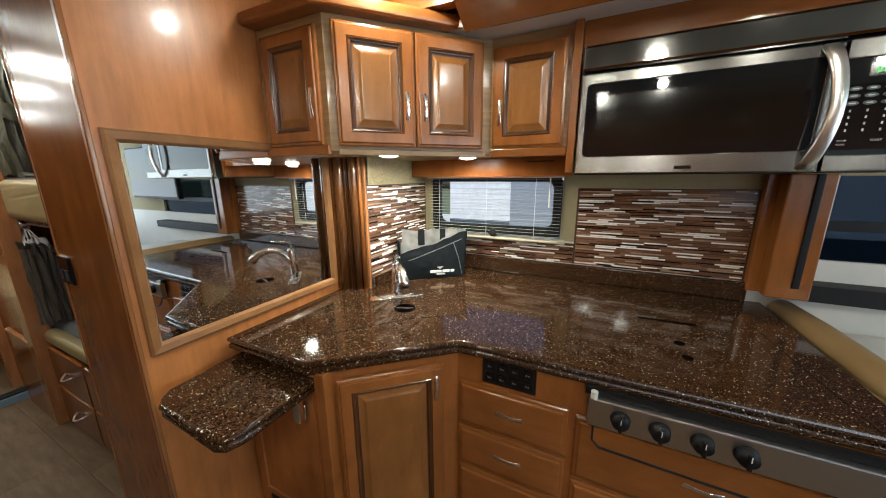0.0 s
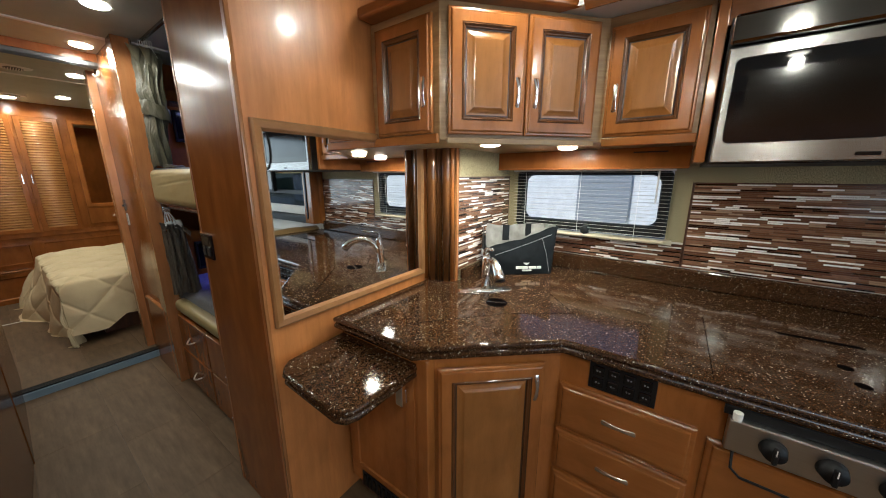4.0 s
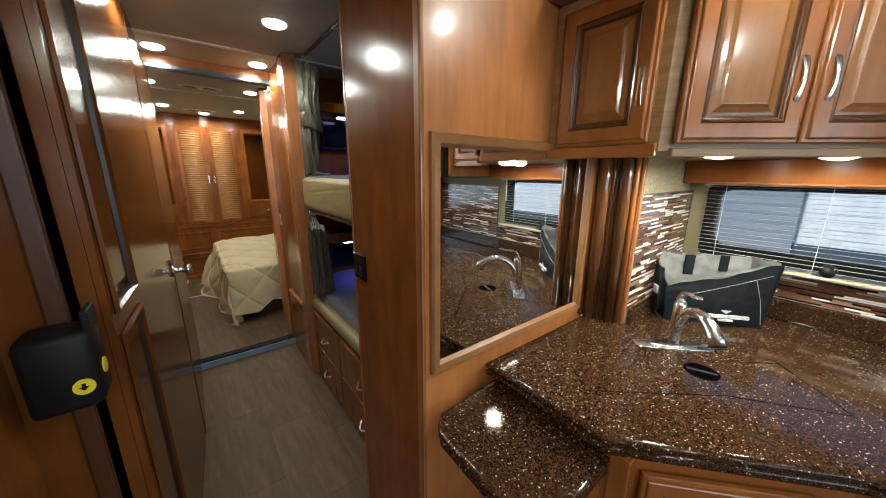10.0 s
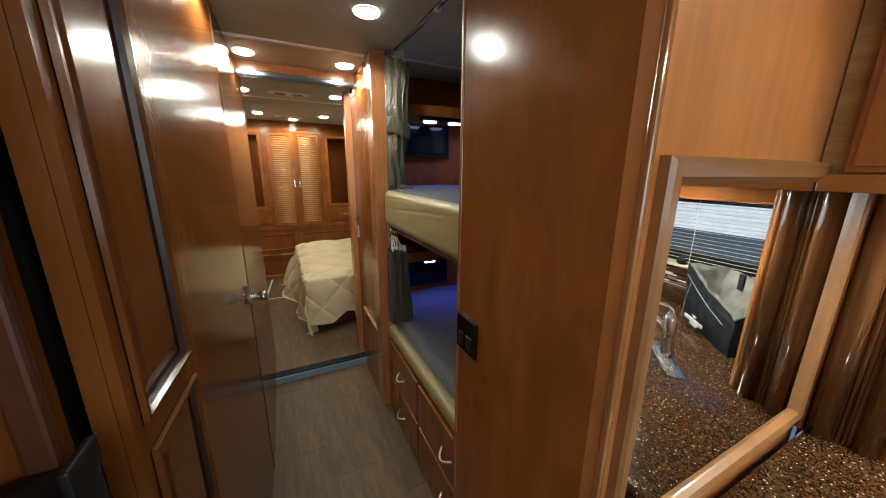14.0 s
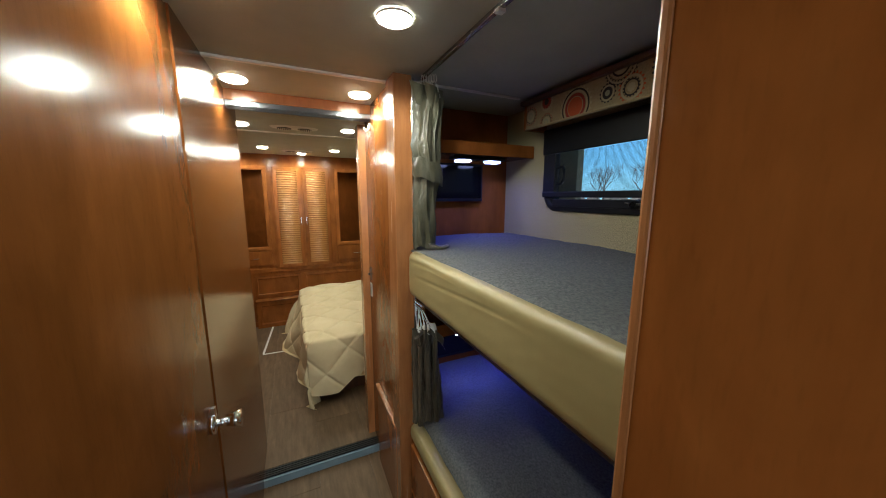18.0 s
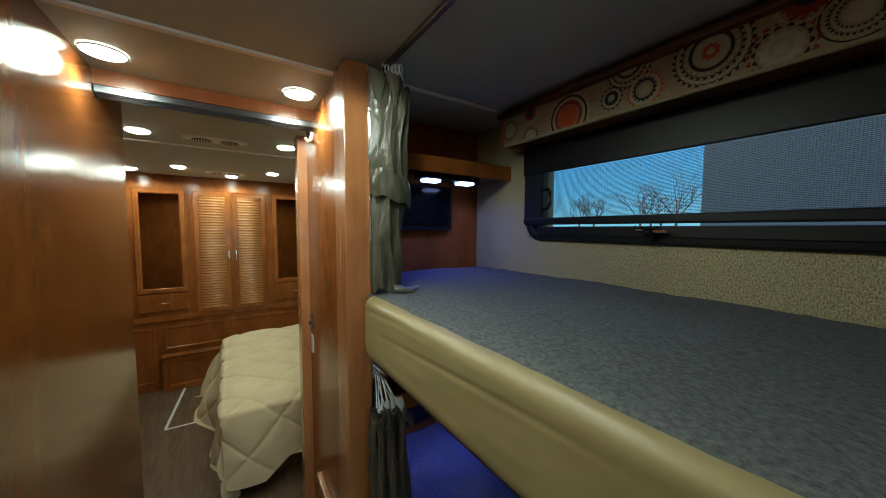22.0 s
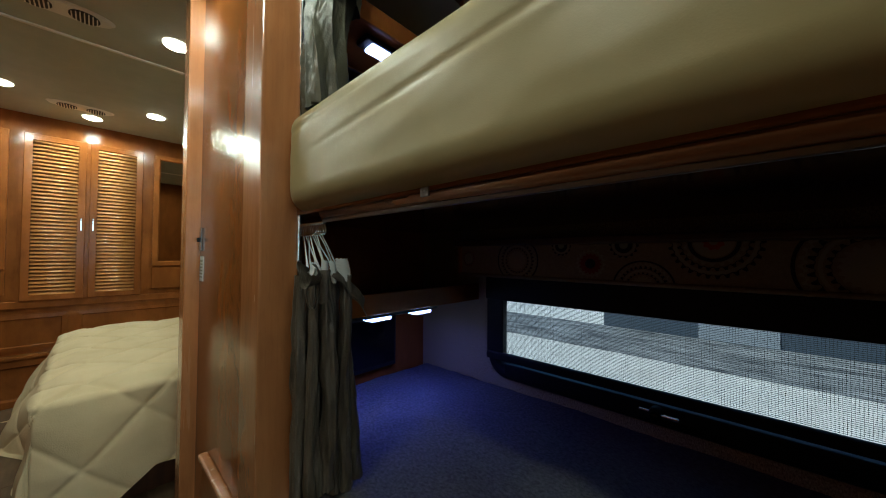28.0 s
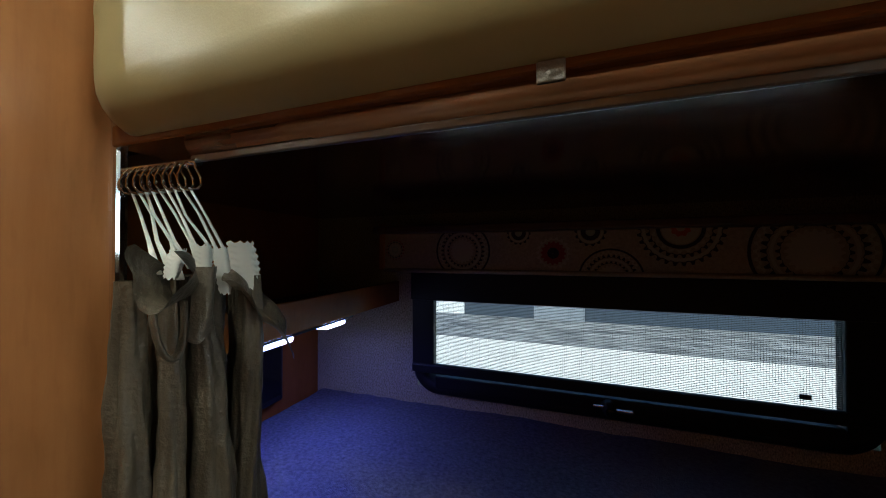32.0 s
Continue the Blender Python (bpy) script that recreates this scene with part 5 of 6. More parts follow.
def belt(u, v):
    a = 2 * math.pi * u
    q = 0.061 * (1 + 0.07 * abs(math.sin(4 * a + 2 * v)) + 0.09 * noise.noise(Vector((math.cos(a) * 3, math.sin(a) * 3, v * 3))) + 0.05 * math.sin(math.pi * v))
    return (0.206 + q * math.cos(a), 1.553 + 0.66 * q * math.sin(a), 1.752 + 0.082 * v - 0.30 * q * math.cos(a) + 0.004 * math.sin(5 * a))


part("tieback", grid(72, 8, belt), CURTAIN, up, "broad satin tieback", True)


def top_flap(x, y, turn, long, wide):
    """A corner of the heading turned outwards, like an open collar."""
    def at(u, v):
        a = (u - 0.5) * 4.6
        r = wide * (0.35 + 0.75 * v)
        return (x + r * math.sin(a) * math.cos(turn) - 0.012 * v, y - 0.020 * v - r * 0.55 * math.cos(a), 2.128 - long * (1 - v) - 0.25 * r * math.cos(a) + 0.004 * math.sin(7 * u))
    return grid(28, 12, at)


part("heading", top_flap(0.158, 1.530, 0.2, 0.075, 0.030), CURTAIN, up, "turned-out satin heading", True)
part("heading", top_flap(0.208, 1.522, -0.3, 0.085, 0.024), CURTAIN, up, "turned-out satin heading", True)


def tail(u, v):
    """The hem trailing on the blanket."""
    r = 0.018 * (1 - 0.6 * u)
    return (0.196 + 0.096 * u, 1.528 - 0.028 * math.sin(math.pi * u) + 1.5 * r * math.cos(math.pi * v), 1.468 + 1.1 * r * math.sin(math.pi * v) + 0.003 * math.sin(9 * u))


part("hem", grid(24, 12, tail), CURTAIN, up, "trailing hem", True)
for _k in range(6):
    part("ring", sweep([(0.184 + 0.009 * _k + 0.005 * math.cos(a), 1.552 - 0.006 * _k, 2.157 + 0.016 * math.sin(a)) for a in (2 * math.pi * q / 10 for q in range(11))], 0.0016, 6), WHITEP, up, "white curtain hook")
    part("tape_loop", ribbon([(0.184 + 0.009 * _k, 1.552 - 0.006 * _k, 2.146), (0.190 + 0.010 * _k, 1.545 - 0.004 * _k, 2.118), (0.186 + 0.014 * _k, 1.538, 2.092)], Vector((0.9, -0.43, 0)), [0.0016, 0.0020, 0.0030], 0.0010), WHITETAPE, up, "white gathering tape", True)
low = thing("curtain", "grey-brown satin curtain hanging gathered from rings", "curtain", "bunk curtains")


def fold_pipe(x0, x1, y, r, seed):
    """One hanging pleat, narrow at the heading, fuller and wandering below."""
    def at(u, v):
        a = 2 * math.pi * u
        q = r * (0.50 + 0.36 * min(1, v * 2.2) + 0.12 * math.sin(5 * v + seed))
        q *= 1 + 0.42 * noise.noise(Vector((math.cos(a) * 2 + seed, math.sin(a) * 2, v * 6))) + 0.16 * noise.noise(Vector((math.cos(a) * 4, math.sin(a) * 4 + seed, v * 15))) + 0.07 * noise.noise(Vector((a * 5, v * 30, seed)))
        x = x0 + (x1 - x0) * v + 0.005 * math.sin(4 * v + seed)
        return (x + q * math.cos(a), y + 0.010 * math.sin(3 * v + seed * 2) + 1.25 * q * math.sin(a), 1.112 - (0.452 + 0.01 * math.sin(seed)) * v)
    return grid(32, 70, at)


for k, (x0, x1, y, r) in enumerate(((0.122, 0.128, 1.515, 0.0155), (0.137, 0.146, 1.500, 0.012), (0.150, 0.158, 1.512, 0.0125), (0.166, 0.178, 1.496, 0.0165), (0.186, 0.200, 1.508, 0.014),
                                    (0.204, 0.222, 1.492, 0.0165), (0.222, 0.238, 1.505, 0.0135), (0.17, 0.18, 1.54, 0.025), (0.20, 0.21, 1.54, 0.024))):
    part("pleat", fold_pipe(x0, x1, y, r, 1.7 * k), CURTAIN_D, low, "", True)


def curl(u, v):
    """The left corner of the heading, rolled outwards like a horn."""
    a = (u - 0.5) * 5.0
    r = (0.009 + 0.014 * v) * (1 + 0.22 * math.sin(5 * u * math.pi + 1) * v)
    return (0.154 - 0.044 * v + 0.5 * r * math.sin(a), 1.490 - 0.034 * v - 0.7 * r * math.sin(a), 1.106 + 0.014 * v - r * math.cos(a) + 0.004 * math.sin(9 * u) * v)


def centre_tab(u, v):
    w = 0.022 * (1 - 0.12 * math.sin(math.pi * v)) + 0.016 * max(0.0, v - 0.72)
    return (0.158 + (u - 0.5) * w - 0.004 * v, 1.476 - 0.010 * math.sin(math.pi * u) - 0.006 * max(0, v - 0.7) * math.sin(9 * u), 1.123 - 0.062 * v - 0.004 * math.sin(7 * u) * v)


def hood(u, v):
    """The right flap, draped over the gathers like a small hood."""
    x = 0.170 + 0.074 * u
    drop = 0.004 + 0.052 * u ** 1.5 + 0.040 * v * (0.6 + 0.8 * u) + 0.004 * noise.noise(Vector((u * 6, v * 5, 3)))
    return (x + 0.005 * math.sin(8 * v), 1.486 - 0.024 * math.sin(math.pi * v * 0.6) - 0.004 * math.sin(9 * u), 1.128 - drop + 0.004 * math.sin(11 * u) * v)


for sheet, words in ((curl, "rolled corner of the heading"), (centre_tab, "gathered heading tab"), (hood, "draped heading flap")):
    part("heading", grid(22, 14, sheet), CURTAIN_D, low, words, True)
part("loop", ribbon([(0.121 + 0.0115 * (1 - math.cos(math.pi * q / 12)), 1.482 - 0.006 * math.sin(math.pi * q / 12), 1.094 - 0.046 * math.sin(math.pi * q / 12) ** 0.8) for q in range(13)], Vector((0.3, 0.95, 0)), [0.007] * 13, 0.0022), CURTAIN_D, low, "hanging loop of cloth", True)
for _k in range(9):
    y = 1.584 - 0.0105 * _k
    part("ring", sweep([(0.160 + 0.010 * math.cos(a), y + 0.003 * math.sin(a * 2), 1.207 + 0.013 * math.sin(a)) for a in (2 * math.pi * q / 12 for q in range(13))], 0.0012, 6), CHROME, low, "bright metal curtain ring")
    xe = 0.126 + 0.0085 * _k
    part("tape_loop", ribbon([(0.160, y, 1.196), (0.160 + 0.30 * (xe - 0.160) + 0.003 * math.sin(_k * 1.9), 0.68 * y + 0.32 * 1.484, 1.172 + 0.004 * math.sin(_k * 3.1)), (0.160 + 0.66 * (xe - 0.160) - 0.003 * math.sin(_k * 2.7), 0.33 * y + 0.67 * 1.484, 1.146), (xe, 1.484, 1.118 + 0.006 * math.sin(_k * 2.3))], Vector((0.9, -0.43, 0)), [0.0012, 0.0013, 0.0016, 0.0030], 0.0010), WHITETAPE, low, "white gathering tape", True)
for _x, _w, _z, _h in ((0.192, 0.021, 1.146, 0.048), (0.172, 0.010, 1.140, 0.044), (0.156, 0.011, 1.142, 0.030), (0.136, 0.010, 1.138, 0.024)):
    def tab(u, v, _x=_x, _w=_w, _z=_z, _h=_h):
        s = (u - 0.5) * _w * (0.55 + 0.6 * math.sin(math.pi * (0.25 + 0.6 * v))) * (1 + 0.09 * math.sin(v * 44))
        return (_x + s + 0.012 * v * (_x - 0.155) / 0.04, 1.476 - 0.43 * s - 0.004 * math.sin(math.pi * u), _z - _h * v + 0.0015 * math.sin(u * 20))
    part("heading_tab", grid(10, 30, tab), WHITETAPE, low, "crumpled white heading tape", True)
rod = tagged(thing("curtain_rail", "thin aluminium ceiling curtain rail", "curtain rail"))
part("rail", box(0.192, 0.207, 0.47, 1.60, CEIL - 0.016, CEIL - 0.001, 0.002), STEEL, rod)
part("glider", box(0.188, 0.211, 1.02, 1.04, CEIL - 0.024, CEIL - 0.014, 0.002), WHITEP, rod)
rod2 = thing("curtain_rod", "thin metal rod for the lower bunk curtain", "curtain rod")
part("rod", cyl((0.160, 1.598, 1.219), (0.160, 1.488, 1.219), 0.004, seg=8), CHROME, rod2)

# ---- hall, left side ----
YEL = mat("yellow_sticker", (0.75, 0.62, 0.02), 0.5)
bx = thing("wall_box", "black plastic wall box with round yellow stickers", "wall box")
part("case", box(-0.765, -0.660, 0.195, 0.285, 1.015, 1.182, 0.016), BLACKP, bx, "", True)
part("fin", box(-0.672, -0.660, 0.215, 0.283, 1.17, 1.215, 0.004), BLACKP, bx)
part("sticker", cyl((-0.684, 0.1955, 1.068), (-0.684, 0.1925, 1.068), 0.0165, seg=22), YEL, bx, "round yellow arrow sticker")
bm = bmesh.new()
bm.faces.new([bm.verts.new((-0.684 + a, 0.1918, 1.068 + b)) for a, b in ((-0.003, 0.008), (0.003, 0.008), (0.003, 0.001), (0.008, 0.001), (0.0, -0.008), (-0.008, 0.001), (-0.003, 0.001))])
part("arrow", bm, BLACKP, bx, "black arrow mark")
part("sticker", cyl((-0.6605, 0.24, 1.085), (-0.6575, 0.24, 1.085), 0.0165, seg=22), YEL, bx, "round yellow sticker")
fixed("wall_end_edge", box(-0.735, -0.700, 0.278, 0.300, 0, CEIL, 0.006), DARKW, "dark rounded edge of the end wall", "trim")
# Solid black block in place of the recess, for its shade.
fixed("wall_gap_shade", box(-0.76, -0.72, 0.30, 0.36, 0, CEIL), BLACKP, "black block for the shade in the recess beside the door", "trim")


def along(y):
    """The door face, a little out of line with the hall."""
    return -0.650 + 0.0598 * (y - 0.345)


pd = tagged(thing("door_1", "open cherry door with two recessed panels", "door"), kind="structure")
part("leaf", prism([(along(0.345) - 0.016, 0.345), (along(0.64) - 0.016, 0.64), (along(0.64) - 0.045, 0.64), (along(0.345) - 0.045, 0.345)], 0.01, 2.16), CHERRY_SHADED, pd)
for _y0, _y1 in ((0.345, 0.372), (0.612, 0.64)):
    part("stile", prism([(along(_y0), _y0), (along(_y1), _y1), (along(_y1) - 0.015, _y1), (along(_y0) - 0.015, _y0)], 0.01, 2.16), CHERRY_SHADED, pd)
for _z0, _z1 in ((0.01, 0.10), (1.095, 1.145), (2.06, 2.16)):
    part("rail", prism([(along(0.373), 0.373), (along(0.611), 0.611), (along(0.611) - 0.015, 0.611), (along(0.373) - 0.015, 0.373)], _z0, _z1), CHERRY_SHADED, pd)
for _z0, _z1 in ((1.146, 2.059), (0.101, 1.094)):
    m = facing(1, -0.0598, along(0.374), 0.374, _z0)
    h = _z1 - _z0
    part("moulding", move(rings(0.236, h, [(0.0, -0.001), (0.003, -0.009), (0.010, -0.009), (0.015, -0.001)]), m), CHERRY_SHADED, pd, "moulding around the panel")
    part("groove", move(rings(0.236, h, [(0.015, -0.001), (0.018, 0.009), (0.028, 0.010)]), m), GLAZE, pd, "dark groove")
    part("panel", move(rings(0.236, h, [(0.028, 0.010), (0.055, 0.003)], True), m), CHERRY_SHADED, pd)
bd = tagged(thing("door_2", "closed flat cherry bathroom door with a metal knob", "door"), kind="structure")
part("leaf", prism([(along(0.642), 0.642), (along(1.382), 1.382), (along(1.382) - 0.03, 1.382), (along(0.642) - 0.03, 0.642)], 0.008, 2.175), CHERRY_SHADED, bd)
# Solid dark strip, for the shade in the gap at the door edge.
fixed("door_gap", box(-0.64, -0.606, 1.382, 1.396, 0, CEIL), DARKW, "dark strip for the shade in the door edge gap", "trim")
k = part("knob", cyl((-0.592, 1.340, 1.005), (-0.580, 1.340, 1.005), 0.030), CHROME, bd, "polished round rose", True)
part("stem", cyl((-0.582, 1.340, 1.005), (-0.545, 1.340, 1.005), 0.011), CHROME, k, "", True)
part("grip", cyl((-0.550, 1.340, 1.005), (-0.512, 1.340, 1.005), 0.016, 0.026), CHROME, k, "flared polished grip", True)
part("latch_lever", box(-0.592, -0.576, 1.334, 1.346, 1.03, 1.06, 0.002), CHROME, bd)
lp = thing("cover_panel", "low glossy cherry cover panel with a lighter top edge", "panel")
part("panel", box(0.080, 0.094, 1.69, 2.10, 0.0, 0.515, 0.003), CHERRY, lp)
part("top_edge", box(0.070, 0.096, 1.685, 2.105, 0.515, 0.535, 0.006), TRIMW, lp)
part("side_edge", box(0.074, 0.096, 1.665, 1.69, 0.0, 0.535, 0.004), TRIMW, lp)
pl = thing("door_latch", "small dark metal latch plate", "latch")
part("plate", box(0.089, 0.0945, 2.235, 2.262, 1.165, 1.245, 0.001), STEEL, pl)
part("bolt", box(0.080, 0.090, 2.243, 2.254, 1.195, 1.210, 0.002), BLACKP, pl)
lb = thing("notice_label", "small white printed notice label", "label")
part("paper", box(0.0925, 0.0946, 2.215, 2.262, 1.06, 1.145), WHITETAPE, lb)
for _k in range(6):
    part("print_line", box(0.0915, 0.0926, 2.221, 2.256, 1.072 + 0.011 * _k, 1.077 + 0.011 * _k), F_SAGE, lb)
hk = thing("door_hook", "small pale curved hook at the jamb", "hook")
part("hook", sweep([(0.094, 2.135, 2.09), (0.085, 2.135, 2.06), (0.070, 2.132, 2.05), (0.060, 2.13, 2.065)], [0.010, 0.008, 0.007, 0.006], 8), BEIGEP, hk, "", True)
sock = thing("power_outlet", "black twin power outlet with a thin bright rim", "outlet")
part("plate", move(rings(0.094, 0.096, [(0, 0), (0, -0.006), (0.003, -0.009)], True), facing(-1, 0, 0.0, 0.453, 1.098)), BLACKG, sock)
part("rim", box(-0.0095, -0.001, 0.359, 0.453, 1.1945, 1.1965), STEEL, sock, "thin bright metal rim")
for _y in (0.372, 0.413):
    _s = part("socket", box(-0.012, -0.0085, _y, _y + 0.028, 1.112, 1.150, 0.002), BLACKP, sock)
    part("slot", box(-0.0128, -0.0119, _y + 0.008, _y + 0.011, 1.124, 1.138), STEEL, _s)
    part("slot", box(-0.0128, -0.0119, _y + 0.017, _y + 0.020, 1.124, 1.138), STEEL, _s)

# ---- bedroom ----
closet = thing("wardrobe", "cherry wardrobe with a pair of louvred doors", "wardrobe")
part("body", box(-0.555, 0.155, 4.702, 4.718, 0.78, 2.05), CHERRY, closet)
LOUVREW = mat("louvre_wood", (0.36, 0.150, 0.042), 0.24, 0, (0.46, 0.205, 0.062), (2, 2, 60), 3, coat=0.35)
slat_me = None
for _x0, _x1, _side in ((-0.535, -0.225, "r"), (-0.205, 0.105, "l")):
    w = _x1 - _x0
    m = facing(0, -1, _x0, 4.700, 0.80)
    d = part("door", rings(w, 1.235, [(0, 0), (0, -0.018), (0.004, -0.022), (0.042, -0.022), (0.044, -0.002)]), CHERRY, closet)
    d.matrix_basis = m
    n = 42
    for k in range(n):
        if slat_me is None:
            s = part("slat", move(cyl((0, 0, 0), (w - 0.08, 0, 0), 0.0125, seg=24), Matrix.Rotation(radians(50), 4, "X") @ Matrix.Diagonal((1, 1.02, 0.40, 1))), LOUVREW, d, "", True)
            slat_me = s.data
        else:
            s = new("slat", slat_me)
            s.parent = d
        s.location = (0.04, -0.010, 0.052 + (1.235 - 0.104) * k / (n - 1))
    hx = w - 0.022 if _side == "r" else 0.022
    part("handle", box(hx - 0.006, hx + 0.006, -0.034, -0.020, 0.53, 0.63, 0.003), CHROME, d, "slim chrome pull")
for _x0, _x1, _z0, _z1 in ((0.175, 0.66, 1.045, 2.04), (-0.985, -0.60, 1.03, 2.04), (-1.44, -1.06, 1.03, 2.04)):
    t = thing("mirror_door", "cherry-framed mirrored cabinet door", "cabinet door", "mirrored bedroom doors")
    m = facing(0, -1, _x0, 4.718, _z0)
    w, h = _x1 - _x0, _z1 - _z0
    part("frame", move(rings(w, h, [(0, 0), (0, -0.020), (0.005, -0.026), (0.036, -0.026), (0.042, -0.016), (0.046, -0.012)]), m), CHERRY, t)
    part("glass", move(rings(w, h, [(0.045, -0.0125), (0.046, -0.0125)], True), m), MIRROR_DIMMED, t, "mirror glass tinted down for its dark reflection")
    dr = thing("shallow_drawer", "cherry drawer below a mirrored door", "drawer", "bedroom drawers")
    part("front", box(_x0, _x1, 4.694, 4.718, 0.845, _z0 - 0.012, 0.004), CHERRY, dr)
    part("handle", sweep([((_x0 + _x1) / 2 - 0.05 + 0.1 * q / 6, 4.694 - 0.022 * math.sin(math.pi * q / 6), 0.93) for q in range(7)], 0.004, 6), CHROME, dr, "", True)
fixed("wall_rear_rail", box(-1.5, 1.6, 4.70, 4.72, 0.745, 0.80, 0.004), CHERRY, "cherry rail", "trim")
for _x0, _x1, _z0, _z1 in ((-0.82, -0.30, 0.44, 0.70), (-1.35, -0.86, 0.12, 0.70), (-0.26, 0.7, 0.44, 0.70)):
    t = thing("wainscot_panel", "recessed cherry wall panel", "wall panel", "rear wall panels")
    part("panel", move(rings(_x1 - _x0, _z1 - _z0, [(0, 0), (0, -0.010), (0.030, -0.012), (0.036, -0.003), (0.05, -0.003)], True), facing(0, -1, _x0, 4.72, _z0)), CHERRY, t)
bench = thing("storage_bench", "shallow cherry storage front with a framed recess", "bench")
part("top", box(-0.83, -0.24, 4.612, 4.716, 0.392, 0.415, 0.006), CHERRY, bench)
part("front", move(rings(0.57, 0.330, [(0, 0.075), (0, 0), (0.004, -0.004), (0.048, -0.004), (0.056, 0.012), (0.060, 0.016)], True), facing(0, -1, -0.82, 4.632, 0.060)), CHERRY, bench, "framed cherry front")
fixed("wall_rear_base", box(-1.5, 1.6, 4.705, 4.72, 0.056, 0.12), CHERRY, "cherry baseboard", "baseboard")

for _x, _y in ((-0.28, 2.935), (-0.25, 4.265)):
    t = thing("ceiling_vent", "oval white air vent with two round louvred grilles", "air vent", "bedroom ceiling vents", at=(_x, _y, CEIL))
    bm = bmesh.new()
    n = 40
    outer = [bm.verts.new((0.162 * math.copysign(abs(math.cos(a)) ** 0.7, math.cos(a)), 0.062 * math.sin(a), -0.002)) for a in (2 * math.pi * q / n for q in range(n))]
    inner = [bm.verts.new((v.co.x * 0.93, v.co.y * 0.86, -0.012)) for v in outer]
    for q in range(n):
        bm.faces.new((outer[q], outer[(q + 1) % n], inner[(q + 1) % n], inner[q]))
    bm.faces.new(inner)
    part("plate", bm, WHITEP, t, "", True)
    for s in (-0.068, 0.068):
        g = part("grille", cyl((s, 0, -0.0125), (s, 0, -0.0155), 0.047, seg=28), BLACKP, t, "dark round grille")
        for q in range(7):
            hh = 0.044 * math.sqrt(max(0.04, 1 - ((q - 3) / 3.6) ** 2))
            part("blade", box(s + (q - 3) * 0.0125 - 0.002, s + (q - 3) * 0.0125 + 0.002, -hh, hh, -0.020, -0.015), WHITEP, g)

bed = thing("bed", "double bed with a rumpled cream quilted bedspread", "bed")
part("base", box(-0.10, 1.58, 2.88, 4.30, 0.056, 0.34, 0.01), DARKW, bed, "dark bed base")
part("mattress", box(-0.27, 1.58, 2.80, 4.32, 0.34, 0.575, 0.05), WHITEP, bed)


def quilt_at(u, v):
    s = -0.88 + 2.46 * u                 # across, beyond the foot when under -0.29
    q = 2.36 + 2.30 * v                  # along, beyond the near side when under 2.78
    xe, ye, yf, top = -0.305, 2.78, 4.33, 0.605
    a, b, c = max(0.0, xe - s), max(0.0, ye - q), max(0.0, q - yf)
    near = 0.335 + 0.26 * max(0.0, 1 - max(0.0, s + 0.30) / 0.34) + 0.025 * math.sin(s * 8)
    b = min(b, near)
    drop = min(math.hypot(a, b) if b > 0 else max(a, c), 0.545)
    if c > 0 and a == 0:
        drop = min(c, 0.3)
    over = math.hypot(a, b) - drop
    flare = -0.12 + 0.46 * min(1.0, max(0.0, q - 2.75) / 1.3)
    x = max(s, xe) - flare * a - (0.5 * over if a > b else 0)
    y = min(max(q, ye), yf) - 0.10 * b + 0.10 * c - (0.4 * over if b >= a else 0)
    sway = 0.035 * math.sin(q * 9 + 1) * min(1, a / 0.3) + 0.03 * noise.noise(Vector((q * 4, s * 4, 2))) * min(1, a / 0.2)
    y2 = 0.028 * math.sin(s * 12) * min(1, b / 0.2)
    h = top - drop
    soft = 0.03 * math.exp(-((min(s - xe, q - ye) if (a == 0 and b == 0) else 0) / 0.06) ** 2)
    line = min(abs(((s + q) / 0.36) % 1 - 0.5), abs(((s - q) / 0.36) % 1 - 0.5)) * 0.36
    puff = 0.010 * (1 - math.exp(-(line / 0.013) ** 2)) + 0.010 * (1 - math.exp(-(line / 0.07) ** 2)) + 0.007 * noise.noise(Vector((s * 9, q * 9, 5)))
    if a == 0 and b == 0:
        return (x, y, h - soft + puff + 0.01 * noise.noise(Vector((s * 3, q * 3, 7))))
    return (x + sway - (puff if a > b else 0), y + y2 - (puff if b >= a else 0), max(0.064, h - soft + 0.3 * puff))


part("bedspread", grid(330, 300, quilt_at), QUILT, bed, "cream diamond-quilted bedspread", True)
for _k, (_x0, _x1, _y0, _y1) in enumerate(((-0.715, -0.35, 3.855, 3.875), (-0.72, -0.70, 3.875, 4.70))):
    t = thing("floor_tape", "white tape strip on the bedroom floor", "tape", "floor tape strips")
    part("strip", move(box(_x0 - _x0, _x1 - _x0, 0, _y1 - _y0, 0, 0.0015), Matrix.Translation((_x0, _y0, 0.0605)) @ Matrix.Rotation(radians(-4 if _k else -2), 4, "Z")), WHITETAPE, t)

# ---- outside ----
BLOCK = mat("block_wall", (0.55, 0.56, 0.57), 0.9, 0, (0.70, 0.71, 0.72), (4, 4, 4), 5, 0.3, 30)
GREYD = mat("grey_shutter", (0.20, 0.22, 0.25), 0.6, 0, (0.25, 0.27, 0.30), (1, 1, 40), 3)
ROOFM = mat("metal_roof", (0.10, 0.11, 0.13), 0.5, 0, (0.14, 0.15, 0.17), (6, 6, 6))
BARK = mat("bark", (0.11, 0.09, 0.075), 0.95, bump=0.4, bump_scale=30)
TWIG = mat("bare_twigs", (0.13, 0.11, 0.095), 0.95)
FIELD = mat("dry_grass", (0.10, 0.12, 0.05), 0.95, 0, (0.18, 0.18, 0.08), (2, 2, 2), 6, 0.4, 20)
GZ = -1.15
